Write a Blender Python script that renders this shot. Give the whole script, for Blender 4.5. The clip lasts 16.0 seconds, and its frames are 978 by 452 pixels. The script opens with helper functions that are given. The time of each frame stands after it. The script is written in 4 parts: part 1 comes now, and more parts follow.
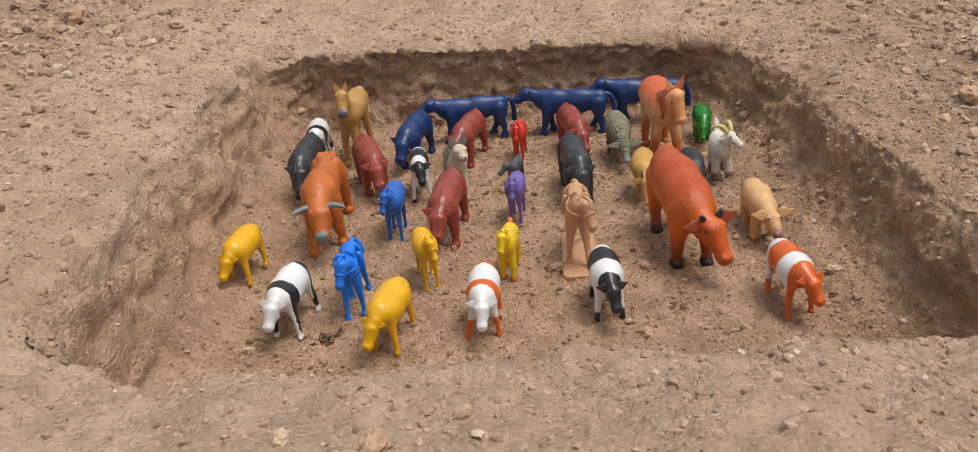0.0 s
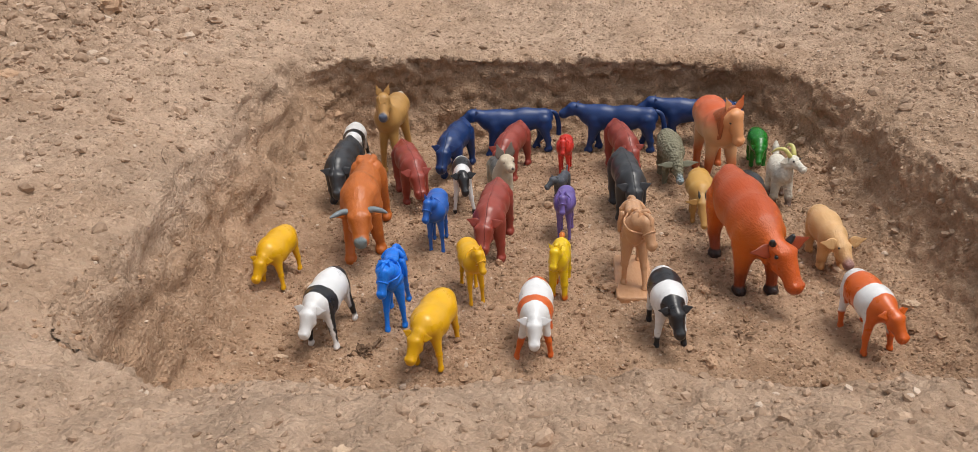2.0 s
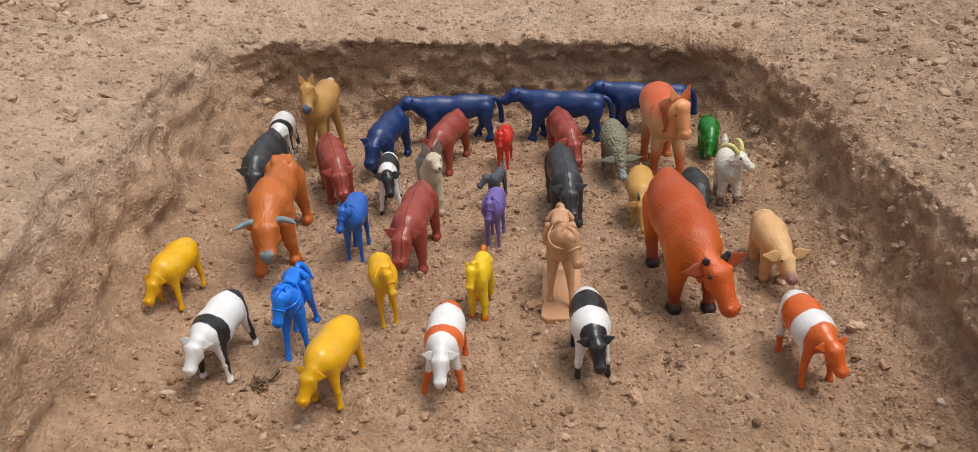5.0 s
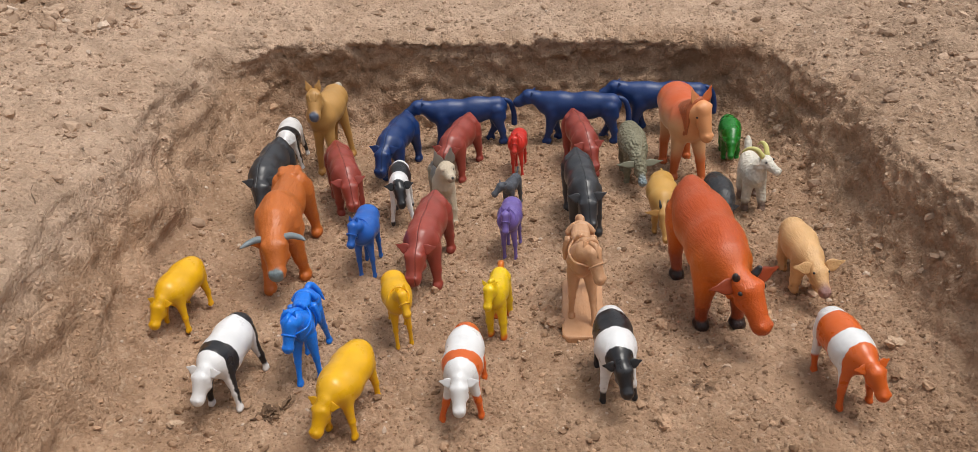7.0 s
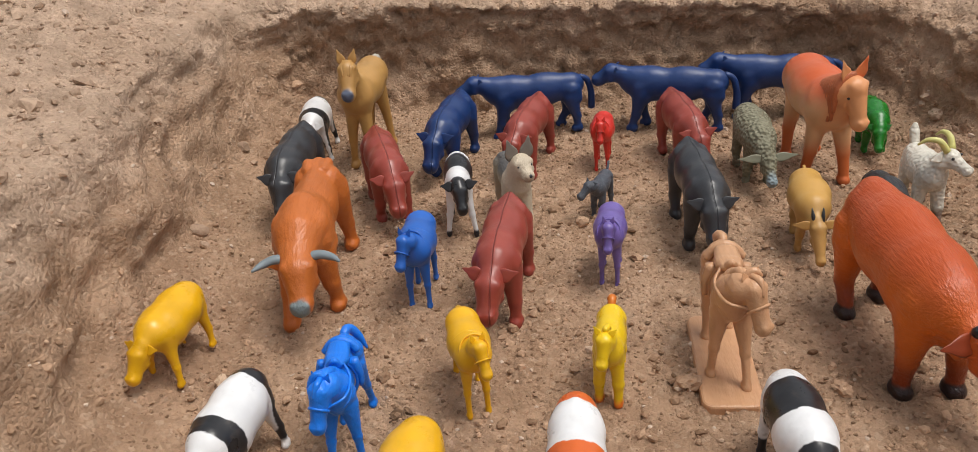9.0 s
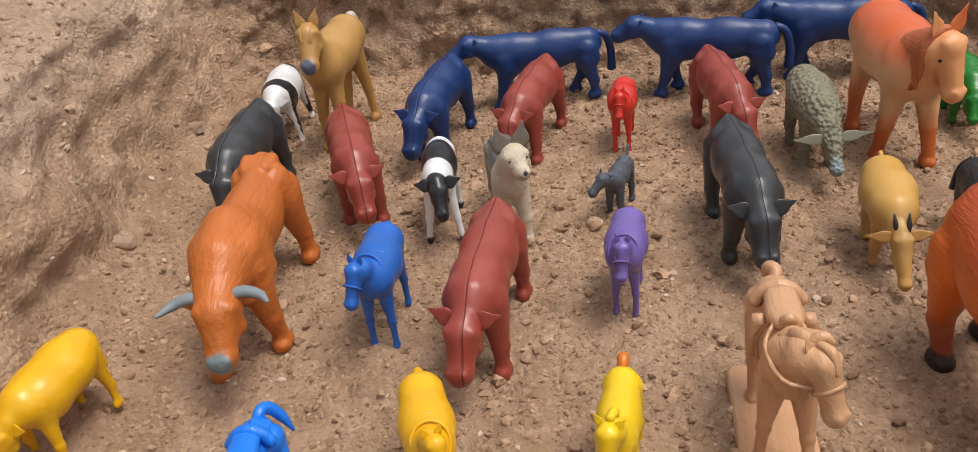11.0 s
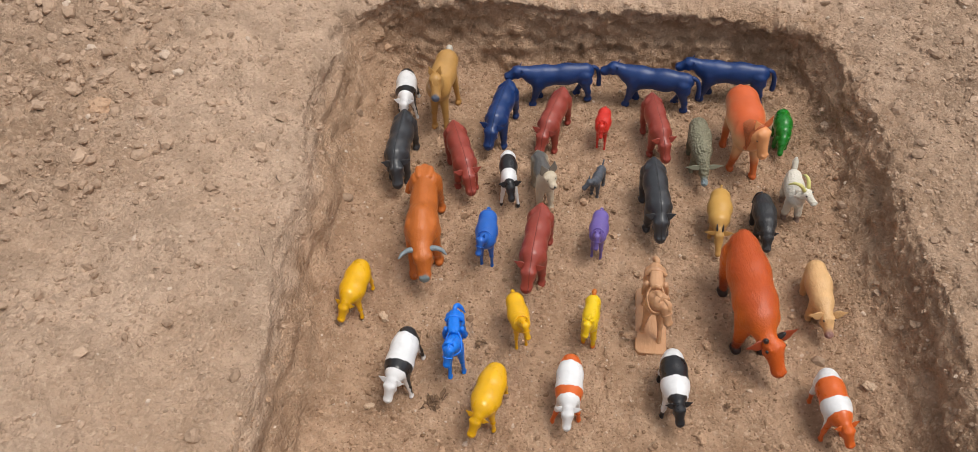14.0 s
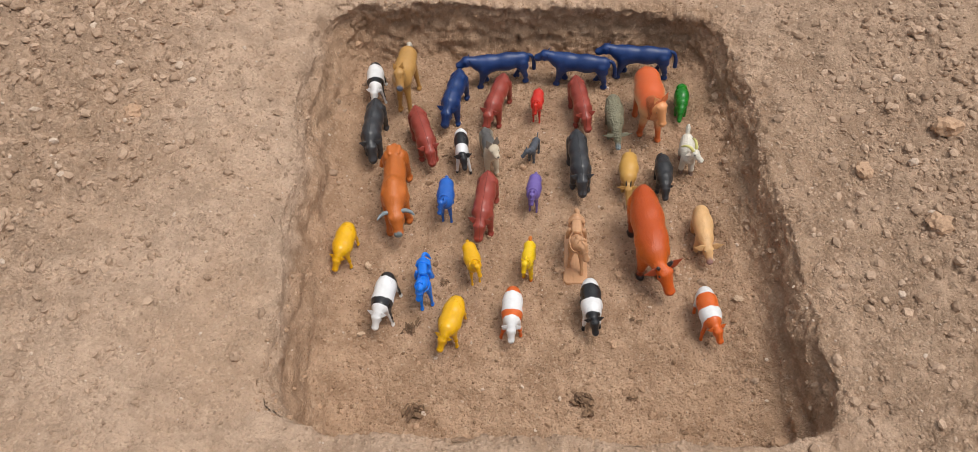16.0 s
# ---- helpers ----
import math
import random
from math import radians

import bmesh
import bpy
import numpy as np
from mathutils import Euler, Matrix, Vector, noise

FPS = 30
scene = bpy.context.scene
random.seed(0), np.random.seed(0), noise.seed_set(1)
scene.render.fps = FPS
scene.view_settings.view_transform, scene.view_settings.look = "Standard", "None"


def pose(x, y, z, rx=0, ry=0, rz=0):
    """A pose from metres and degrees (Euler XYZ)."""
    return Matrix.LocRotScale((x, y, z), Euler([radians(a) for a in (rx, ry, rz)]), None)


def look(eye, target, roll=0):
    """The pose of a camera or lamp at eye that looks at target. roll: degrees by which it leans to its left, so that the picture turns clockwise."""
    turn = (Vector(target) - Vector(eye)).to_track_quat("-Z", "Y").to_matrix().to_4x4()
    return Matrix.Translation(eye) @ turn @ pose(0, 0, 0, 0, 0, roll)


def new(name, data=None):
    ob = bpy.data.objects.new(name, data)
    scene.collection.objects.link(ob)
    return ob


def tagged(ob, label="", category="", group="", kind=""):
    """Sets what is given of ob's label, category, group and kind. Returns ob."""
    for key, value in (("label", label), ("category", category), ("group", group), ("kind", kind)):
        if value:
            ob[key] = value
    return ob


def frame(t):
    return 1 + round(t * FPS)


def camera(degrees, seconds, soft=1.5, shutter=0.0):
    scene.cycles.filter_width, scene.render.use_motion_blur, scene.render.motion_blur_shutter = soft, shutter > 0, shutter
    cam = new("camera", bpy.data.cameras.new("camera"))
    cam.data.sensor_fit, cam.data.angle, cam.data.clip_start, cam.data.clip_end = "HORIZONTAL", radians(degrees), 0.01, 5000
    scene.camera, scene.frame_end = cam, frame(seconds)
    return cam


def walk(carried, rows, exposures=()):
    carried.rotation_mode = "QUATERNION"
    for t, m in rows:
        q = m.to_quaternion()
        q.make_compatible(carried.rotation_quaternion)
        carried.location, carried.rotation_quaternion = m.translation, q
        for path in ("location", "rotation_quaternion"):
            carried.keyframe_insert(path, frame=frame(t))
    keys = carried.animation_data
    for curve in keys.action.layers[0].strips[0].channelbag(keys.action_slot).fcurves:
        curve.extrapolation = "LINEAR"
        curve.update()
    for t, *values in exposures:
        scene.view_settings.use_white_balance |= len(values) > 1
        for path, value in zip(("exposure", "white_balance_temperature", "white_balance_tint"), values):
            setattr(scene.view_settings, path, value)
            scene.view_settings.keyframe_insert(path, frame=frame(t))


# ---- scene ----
cam = camera(59.2, 16.0, soft=0.75)
PATH = [
    (0, (0.061, -0.794, 0.369), (-0.065, 1.016, -0.472), -5.9),
    (0.5, (0.053, -0.869, 0.356), (-0.073, 0.938, -0.49), -6.3),
    (1, (0.034, -0.835, 0.353), (-0.084, 0.971, -0.499), -6.5),
    (1.5, (0.03, -0.843, 0.331), (-0.099, 0.955, -0.537), -6.6),
    (2, (0.023, -0.759, 0.344), (-0.124, 1.073, -0.445), -3.1),
    (2.5, (0.008, -0.7, 0.346), (-0.137, 1.15, -0.401), -3.0),
    (3, (0.042, -0.683, 0.35), (-0.094, 1.124, -0.496), 1.0),
    (3.5, (0.074, -0.708, 0.349), (-0.061, 1.098, -0.501), -2.5),
    (4, (0.072, -0.702, 0.353), (-0.054, 1.097, -0.512), -3.1),
    (6.3, (0.084, -0.659, 0.359), (-0.048, 1.127, -0.531), -4.4),
    (6.5, (0.084, -0.657, 0.36), (-0.058, 1.127, -0.534), -4.6),
    (7, (0.07, -0.648, 0.362), (-0.073, 1.131, -0.54), -4.7),
    (7.5, (0.049, -0.623, 0.358), (-0.11, 1.153, -0.547), -4.6),
    (8, (0.037, -0.606, 0.358), (-0.143, 1.163, -0.558), -4.3),
    (8.5, (0.015, -0.553, 0.339), (-0.168, 1.211, -0.586), -4.6),
    (9, (0.01, -0.479, 0.299), (-0.178, 1.283, -0.628), -4.9),
    (9.2, (0.012, -0.46, 0.29), (-0.182, 1.305, -0.63), -4.9),
    (11.3, (0.03, -0.334, 0.273), (-0.266, 1.298, -0.845), -8.0),
    (11.5, (0.025, -0.328, 0.29), (-0.248, 1.238, -0.924), -6.8),
    (12, (0.015, -0.348, 0.347), (-0.207, 1.212, -0.886), -5.0),
    (12.5, (0.015, -0.388, 0.396), (-0.199, 1.134, -0.884), -5.6),
    (13, (0.037, -0.5, 0.562), (-0.177, 0.977, -0.77), -5.5),
    (13.5, (0.023, -0.581, 0.711), (-0.154, 0.887, -0.636), -4.4),
    (14, (0.0, -0.633, 0.741), (-0.18, 0.708, -0.732), -3.1),
    (14.5, (0.013, -0.674, 0.791), (-0.166, 0.633, -0.712), -3.5),
    (15, (0.024, -0.717, 0.848), (-0.13, 0.59, -0.658), -3.2),
    (15.5, (0.034, -0.761, 0.911), (-0.1, 0.528, -0.612), -3.6),
    (16, (0.046, -0.792, 0.937), (-0.076, 0.472, -0.609), -4.3),
]
walk(cam, [(t, look(eye, target, roll)) for t, eye, target, roll in PATH], exposures=((0, 0.33), (9, 0.33), (11.5, 0.5), (12.5, 0.42), (13.5, 0.3), (16, 0.27)))

# ---- light ----
world = bpy.data.worlds.new("overcast_sky")
scene.world = world
world.use_nodes = True
wn = world.node_tree
sky = wn.nodes.new("ShaderNodeTexSky")
sky.sky_type, sky.sun_disc = "NISHITA", False
SUN_FROM = Vector((0.36, -0.05, 1.0)).normalized()
sky.sun_elevation = math.asin(SUN_FROM.z)
sky.sun_rotation = math.atan2(SUN_FROM.x, SUN_FROM.y)
sky.air_density, sky.dust_density, sky.ozone_density = 1.0, 4.0, 1.0
grey = wn.nodes.new("ShaderNodeHueSaturation")
grey.inputs["Saturation"].default_value = 0.25
wn.links.new(sky.outputs[0], grey.inputs["Color"])
wn.links.new(grey.outputs[0], wn.nodes["Background"].inputs[0])
wn.nodes["Background"].inputs[1].default_value = 0.114

sun = new("sun", bpy.data.lights.new("sun", "SUN"))
sun.data.energy, sun.data.angle, sun.data.color = 1.40, radians(24), (1.0, 0.95, 0.88)
sun.matrix_world = look(SUN_FROM * 5, (0, 0, 0))


# ---- materials ----
class Nodes:
    """Short hand for building one node material."""

    def __init__(self, name):
        self.mat = bpy.data.materials.new(name)
        self.mat.use_nodes = True
        self.tree = self.mat.node_tree
        self.bsdf = self.tree.nodes["Principled BSDF"]

    def add(self, kind):
        return self.tree.nodes.new(kind)

    def link(self, a, b):
        self.tree.links.new(a, b)

    def coords(self):
        return self.add("ShaderNodeTexCoord").outputs["Object"]

    def math(self, op, a, b=None, c=None):
        node = self.add("ShaderNodeMath")
        node.operation = op
        for i, v in enumerate((a, b, c)):
            if v is None:
                continue
            if isinstance(v, (int, float)):
                node.inputs[i].default_value = v
            else:
                self.link(v, node.inputs[i])
        return node.outputs[0]

    def noise(self, vec, scale, detail=4.0, rough=0.55):
        node = self.add("ShaderNodeTexNoise")
        node.inputs["Scale"].default_value = scale
        node.inputs["Detail"].default_value = detail
        node.inputs["Roughness"].default_value = rough
        self.link(vec, node.inputs["Vector"])
        return node.outputs["Fac"]

    def smooth(self, v, lo, hi):
        node = self.add("ShaderNodeMapRange")
        node.interpolation_type = "SMOOTHSTEP"
        self.link(v, node.inputs["Value"])
        node.inputs["From Min"].default_value = lo
        node.inputs["From Max"].default_value = hi
        return node.outputs["Result"]

    def mix(self, fac, a, b, blend="MIX"):
        node = self.add("ShaderNodeMix")
        node.data_type, node.blend_type = "RGBA", blend
        if isinstance(fac, (int, float)):
            node.inputs["Factor"].default_value = fac
        else:
            self.link(fac, node.inputs["Factor"])
        for sock, v in ((node.inputs[6], a), (node.inputs[7], b)):
            if isinstance(v, tuple):
                sock.default_value = (*v, 1)
            else:
                self.link(v, sock)
        return node.outputs[2]

    def bump(self, height, strength, distance):
        node = self.add("ShaderNodeBump")
        node.inputs["Strength"].default_value = strength
        node.inputs["Distance"].default_value = distance
        self.link(height, node.inputs["Height"])
        self.link(node.outputs[0], self.bsdf.inputs["Normal"])


def soil_material(name):
    """Dug reddish subsoil below, drier and paler soil above, with crumbs and fine grain."""
    n = Nodes(name)
    p = n.coords()
    xyz = n.add("ShaderNodeSeparateXYZ")
    n.link(p, xyz.inputs[0])
    broad = n.noise(p, 5.0, 5, 0.6)
    patch = n.noise(p, 26.0, 6, 0.65)
    grain = n.noise(p, 420.0, 5, 0.7)
    speck = n.noise(p, 1100.0, 2, 0.5)
    layer = n.math("ADD", xyz.outputs[2], n.math("MULTIPLY", n.math("SUBTRACT", patch, 0.5), 0.05))
    dry = n.smooth(layer, 0.07, 0.115)
    light = n.mix(dry, (0.540, 0.357, 0.235), (0.600, 0.430, 0.312))
    dark = n.mix(dry, (0.365, 0.228, 0.142), (0.440, 0.312, 0.222))
    c = n.mix(n.smooth(patch, 0.34, 0.66), dark, light)
    c = n.mix(n.math("MULTIPLY", n.smooth(broad, 0.42, 0.68), 0.4), c, (0.47, 0.305, 0.195))
    wave = n.math("MULTIPLY", n.math("SUBTRACT", broad, 0.5), 0.35)
    open_left = n.smooth(n.math("ADD", n.math("MULTIPLY", xyz.outputs[0], -1.0), wave), 0.40, 0.60)
    # darker soil begins nearer on this side, painting in the right bank's shade too
    open_right_shade = n.smooth(n.math("ADD", xyz.outputs[0], wave), 0.30, 0.46)
    open_back = n.smooth(n.math("ADD", xyz.outputs[1], wave), 0.62, 0.95)
    open_front = n.smooth(n.math("ADD", n.math("MULTIPLY", xyz.outputs[1], -1.0), wave), 0.95, 1.3)
    loose = n.math("MAXIMUM", n.math("MAXIMUM", open_left, open_right_shade), n.math("MAXIMUM", open_back, open_front))
    loose = n.math("MULTIPLY", loose, 0.55)
    c = n.mix(loose, c, n.mix(n.smooth(patch, 0.36, 0.64), (0.285, 0.19, 0.125), (0.42, 0.285, 0.19)))
    c = n.mix(n.math("MULTIPLY", n.smooth(grain, 0.52, 0.74), 0.28), c, (0.20, 0.125, 0.08))
    c = n.mix(n.math("MULTIPLY", n.smooth(speck, 0.66, 0.74), 0.3), c, (0.72, 0.56, 0.42))
    warp = n.add("ShaderNodeVectorMath")
    warp.operation = "MULTIPLY_ADD"
    jit = n.add("ShaderNodeTexNoise")
    jit.inputs["Scale"].default_value = 180.0
    n.link(p, jit.inputs["Vector"])
    n.link(jit.outputs["Color"], warp.inputs[0])
    warp.inputs[1].default_value = (0.004, 0.004, 0.004)
    n.link(p, warp.inputs[2])
    crumb = n.add("ShaderNodeTexVoronoi")
    crumb.inputs["Scale"].default_value = 330.0
    n.link(warp.outputs[0], crumb.inputs["Vector"])
    shade = n.add("ShaderNodeSeparateXYZ")
    n.link(crumb.outputs["Color"], shade.inputs[0])
    c = n.mix(n.math("MULTIPLY", n.smooth(shade.outputs[0], 0.6, 1.0), 0.20), c, (0.20, 0.13, 0.085))
    c = n.mix(n.math("MULTIPLY", n.smooth(shade.outputs[1], 0.80, 1.0), 0.28), c, (0.74, 0.56, 0.41))
    n.link(c, n.bsdf.inputs["Base Color"])
    n.bsdf.inputs["Roughness"].default_value = 0.95
    n.bsdf.inputs["Specular IOR Level"].default_value = 0.15
    h = n.math("ADD", n.math("MULTIPLY", n.noise(p, 130.0, 8, 0.72), 1.0), n.math("MULTIPLY", grain, 0.4))
    h = n.math("SUBTRACT", h, n.math("MULTIPLY", crumb.outputs["Distance"], 0.5))
    n.bump(h, 0.85, 0.0048)
    return n.mat


def stone_material(name, a, b):
    n = Nodes(name)
    p = n.coords()
    isle = n.add("ShaderNodeNewGeometry").outputs["Random Per Island"]
    c = n.mix(isle, a, b)
    c = n.mix(n.math("MULTIPLY", n.smooth(n.noise(p, 300.0, 4, 0.6), 0.45, 0.7), 0.4), c, tuple(v * 0.6 for v in a))
    pale = n.smooth(isle, 0.96, 0.985)
    c = n.mix(n.math("MULTIPLY", pale, 0.8), c, (0.62, 0.5, 0.4))
    n.link(c, n.bsdf.inputs["Base Color"])
    n.bsdf.inputs["Roughness"].default_value = 0.9
    n.bsdf.inputs["Specular IOR Level"].default_value = 0.2
    n.bump(n.noise(p, 700.0, 5, 0.7), 0.6, 0.001)
    return n.mat


def plastic(name, base, zones=(), rough=0.38, seam=False, fur=0.0, wool=0.0, tint=None):
    """Moulded toy plastic in local units of 1 cm = 0.01. zones: (axis, low, high, colour, softness) painted areas."""
    n = Nodes(name)
    p = n.coords()
    xyz = n.add("ShaderNodeSeparateXYZ")
    n.link(p, xyz.inputs[0])
    axis = {"x": xyz.outputs[0], "y": xyz.outputs[1], "z": xyz.outputs[2]}
    wob = n.math("MULTIPLY", n.math("SUBTRACT", n.noise(p, 90.0, 3), 0.5), 0.006)
    c = n.mix(n.smooth(n.noise(p, 45.0, 4), 0.35, 0.7), tuple(v * 0.86 for v in base), base)
    if tint:
        c = n.mix(n.math("MULTIPLY", n.smooth(n.math("ADD", axis["z"], n.math("MULTIPLY", wob, 2.0)), tint[0], tint[1]), tint[3]), c, tint[2])
    for ax, lo, hi, colour, soft in zones:
        v = n.math("ADD", axis[ax], wob)
        f = n.math("MULTIPLY", n.smooth(v, lo - soft, lo + soft), n.math("SUBTRACT", 1.0, n.smooth(v, hi - soft, hi + soft)))
        c = n.mix(f, c, colour)
    dust = n.math("MULTIPLY", n.smooth(n.noise(p, 160.0, 6, 0.7), 0.55, 0.8), 0.10)
    c = n.mix(dust, c, (0.33, 0.23, 0.16))
    n.link(c, n.bsdf.inputs["Base Color"])
    r = n.math("ADD", n.math("MULTIPLY", n.noise(p, 120.0, 4), 0.22), rough - 0.19)
    n.link(r, n.bsdf.inputs["Roughness"])
    n.bsdf.inputs["Specular IOR Level"].default_value = 0.5
    h = n.math("ADD", n.math("MULTIPLY", n.noise(p, 220.0, 4), 0.25), n.math("MULTIPLY", n.noise(p, 85.0, 2), 1.3))
    if seam:
        line = n.math("SUBTRACT", 1.0, n.smooth(n.math("ABSOLUTE", axis["y"]), 0.0001, 0.0006))
        h = n.math("SUBTRACT", h, n.math("MULTIPLY", line, 1.5))
        n.link(n.mix(n.math("MULTIPLY", line, 0.4), c, tuple(v * 0.15 for v in base)), n.bsdf.inputs["Base Color"])
    if fur:
        lay = n.add("ShaderNodeMapping")
        lay.inputs["Scale"].default_value = (0.55, 3.0, 2.4)
        lay.inputs["Rotation"].default_value = (0.0, 0.5, 0.35)
        n.link(p, lay.inputs["Vector"])
        h = n.math("ADD", h, n.math("MULTIPLY", n.noise(lay.outputs[0], fur * 2.2, 3, 0.6), 1.6))
    if wool:
        vor = n.add("ShaderNodeTexVoronoi")
        vor.feature = "SMOOTH_F1"
        vor.inputs["Scale"].default_value = 430.0
        n.link(p, vor.inputs["Vector"])
        h = n.math("ADD", h, n.math("MULTIPLY", vor.outputs["Distance"], 2.5))
    n.bump(h, 0.6, 0.0024 * wool if wool else 0.0009 if fur else 0.0008)
    return n.mat


WHITE, BLACK, ORANGE = (0.80, 0.80, 0.80), (0.018, 0.018, 0.02), (0.62, 0.12, 0.02)
SOIL = soil_material("sandy_soil")
GRIT = stone_material("soil_grit", (0.25, 0.152, 0.092), (0.55, 0.362, 0.235))
DRY_GRIT = stone_material("dry_grit", (0.33, 0.225, 0.153), (0.54, 0.385, 0.275))


# ---- noise on arrays ----
def lattice(ix, iy, iz, seed):
    h = (ix * 374761393 + iy * 668265263 + iz * 2147483647 + seed * 1274126177) & 0xFFFFFFFF
    h = ((h ^ (h >> 13)) * 1274126177) & 0xFFFFFFFF
    h = ((h ^ (h >> 16)) * 2246822519) & 0xFFFFFFFF
    return ((h ^ (h >> 15)) & 0xFFFF) / 32767.5 - 1.0


def value_noise(p, scale, seed=0):
    q = p * scale
    i = np.floor(q).astype(np.int64)
    f = q - i
    f = f * f * f * (f * (f * 6 - 15) + 10)
    out = 0.0
    for dx in (0, 1):
        wx = f[:, 0] if dx else 1 - f[:, 0]
        for dy in (0, 1):
            wy = f[:, 1] if dy else 1 - f[:, 1]
            for dz in (0, 1):
                wz = f[:, 2] if dz else 1 - f[:, 2]
                out = out + wx * wy * wz * lattice(i[:, 0] + dx, i[:, 1] + dy, i[:, 2] + dz, seed)
    return out


def fbm(p, scale, octaves=4, gain=0.5, seed=0):
    out, a = 0.0, 1.0
    for o in range(octaves):
        out = out + a * value_noise(p + o * 7.31, scale, seed + o)
        a, scale = a * gain, scale * 2.03
    return out


def step(v, lo, hi):
    t = np.clip((v - lo) / (hi - lo), 0, 1)
    return t * t * (3 - 2 * t)


# ---- the ground with its pit ----
PIT_X0, PIT_X1, PIT_Y0, PIT_Y1, CORNER = -0.241, 0.303, -0.381, 0.318, 0.045
WALL = 0.075  # width of the wall's band of the sheet, before it is stood upright


def axis_line(lo, hi, cell, far):
    inner = np.arange(lo, hi, cell)
    out, s, v = [], cell, 0.0
    while v < far:
        s *= 1.16
        v += s
        out.append(v)
    out = np.array(out)
    return np.concatenate([inner[0] - out[::-1], inner, inner[-1] + out])


def ground_sheet():
    us = axis_line(-0.74, 0.80, 0.0026, 400.0)
    vs = axis_line(-0.90, 0.80, 0.0026, 400.0)
    U, V = np.meshgrid(us, vs, indexing="ij")
    u, v = U.ravel(), V.ravel()
    flat = np.stack([u, v, np.zeros_like(u)], 1)
    near = np.exp(-np.maximum(0, np.hypot(u, v) - 1.0))
    # the pit's edge wanders
    wander = fbm(flat, 8.0, 2, 0.4, 3) * 0.009 * near + fbm(flat, 34.0, 2, 0.5, 9) * 0.0008 * near
    cx, cy = (PIT_X0 + PIT_X1) / 2, (PIT_Y0 + PIT_Y1) / 2
    hx, hy = (PIT_X1 - PIT_X0) / 2 - CORNER, (PIT_Y1 - PIT_Y0) / 2 - CORNER
    us_ = u + v.clip(-0.6, 0.6) * (0.085 * step(-u, -0.10, 0.12) + 0.045 * step(u, 0.0, 0.2))  # both long sides run askew
    qx, qy = np.abs(us_ - cx) - hx, np.abs(v - cy) - hy
    ox, oy = np.maximum(qx, 0), np.maximum(qy, 0)
    d = np.hypot(ox, oy) + np.minimum(np.maximum(qx, qy), 0) - CORNER + wander
    # outward direction of the edge
    gx = np.where(ox + oy > 0, ox, (qx > qy)) * np.sign(u - cx)
    gy = np.where(ox + oy > 0, oy, (qy >= qx)) * np.sign(v - cy)
    gl = np.hypot(gx, gy) + 1e-9
    gx, gy = gx / gl, gy / gl
    # how far the wall leans back on each side
    left, right = np.clip(-gx, 0, 1) ** 2, np.clip(gx, 0, 1) ** 2
    back, front = np.clip(gy, 0, 1) ** 2, np.clip(-gy, 0, 1) ** 2
    t = np.clip(d / WALL, 0, 1)
    # how far each side steps back from its foot on the way up: sloping banks, and a back wall hollowed below its lip
    reach = left * (0.012 * step(t, -0.2, 0.45) + 0.034 * t) + right * (0.014 * step(t, -0.2, 0.5) + 0.030 * t)
    reach += back * (0.026 * step(t, -0.2, 0.6) - (0.005 + 0.008 * step(u, 0.0, 0.25)) * step(t, 0.55, 0.9)) + front * 0.010 * t
    lean = left * 0.046 + right * 0.044 + back * (0.021 - 0.008 * step(u, 0.0, 0.25)) + front * 0.010
    shift = np.where(d < 0, 0, np.where(d < WALL, reach - d, lean - WALL))
    fade = 1 / (1 + np.maximum(0, d - WALL) / 0.9)
    x, y = u + gx * shift * fade, v + gy * shift * fade
    out = np.maximum(0, d - WALL)
    rim = 0.112 - 0.042 * x.clip(-0.6, 0.6) - 0.012 * y.clip(-0.8, 0.8)
    rim += left * 0.012 - right * 0.002
    rim += front * (-0.009 + 0.075 * x.clip(-0.25, 0.12))  # the near lip dips to one side
    slope = left * 0.20 + right * 0.15 + back * 0.22 + front * 0.27
    top = rim + slope * out / (1 + out * 0.9)
    floor = -0.020 * step(-v, 0.20, 0.34) - 0.004 * step(np.abs(v), 0.1, 0.4)
    # rounded shoulder at the rim, a little scree at the wall's foot
    rise = step(t, -0.10, 1.12)
    z = np.where(d < 0, floor, floor + (top - floor) * ((0.22 + 0.12 * left) * t + (0.78 - 0.12 * left) * rise))
    z = np.where(d > WALL, top, z)
    z += 0.010 * np.exp(-(d / (0.026 - 0.010 * left)) ** 2) * (0.6 + 0.4 * left + 0.7 * right)
    z -= 0.009 * np.exp(-np.abs(d - WALL) / 0.045) * (0.5 + 0.8 * left + 0.3 * right + 0.2 * back) * step(t, 0.2, 0.95)
    P = np.stack([x, y, z], 1)
    # roughness along the normal
    G = P.reshape(len(us), len(vs), 3)
    N = np.cross(np.gradient(G, axis=0), np.gradient(G, axis=1)).reshape(-1, 3)
    N /= np.linalg.norm(N, axis=1)[:, None] + 1e-12
    wall = step(d, -0.004, 0.012) * (1 - step(d, WALL * 0.9, WALL + 0.03))
    yard = step(d, WALL * 0.8, WALL + 0.05)
    lump = fbm(P, 26.0, 4, 0.55, 21)
    ridge = 1 - np.abs(fbm(P * np.array([1, 1, 2.4]), 34.0, 4, 0.55, 31))
    fine = fbm(P, 120.0, 3, 0.75, 41)
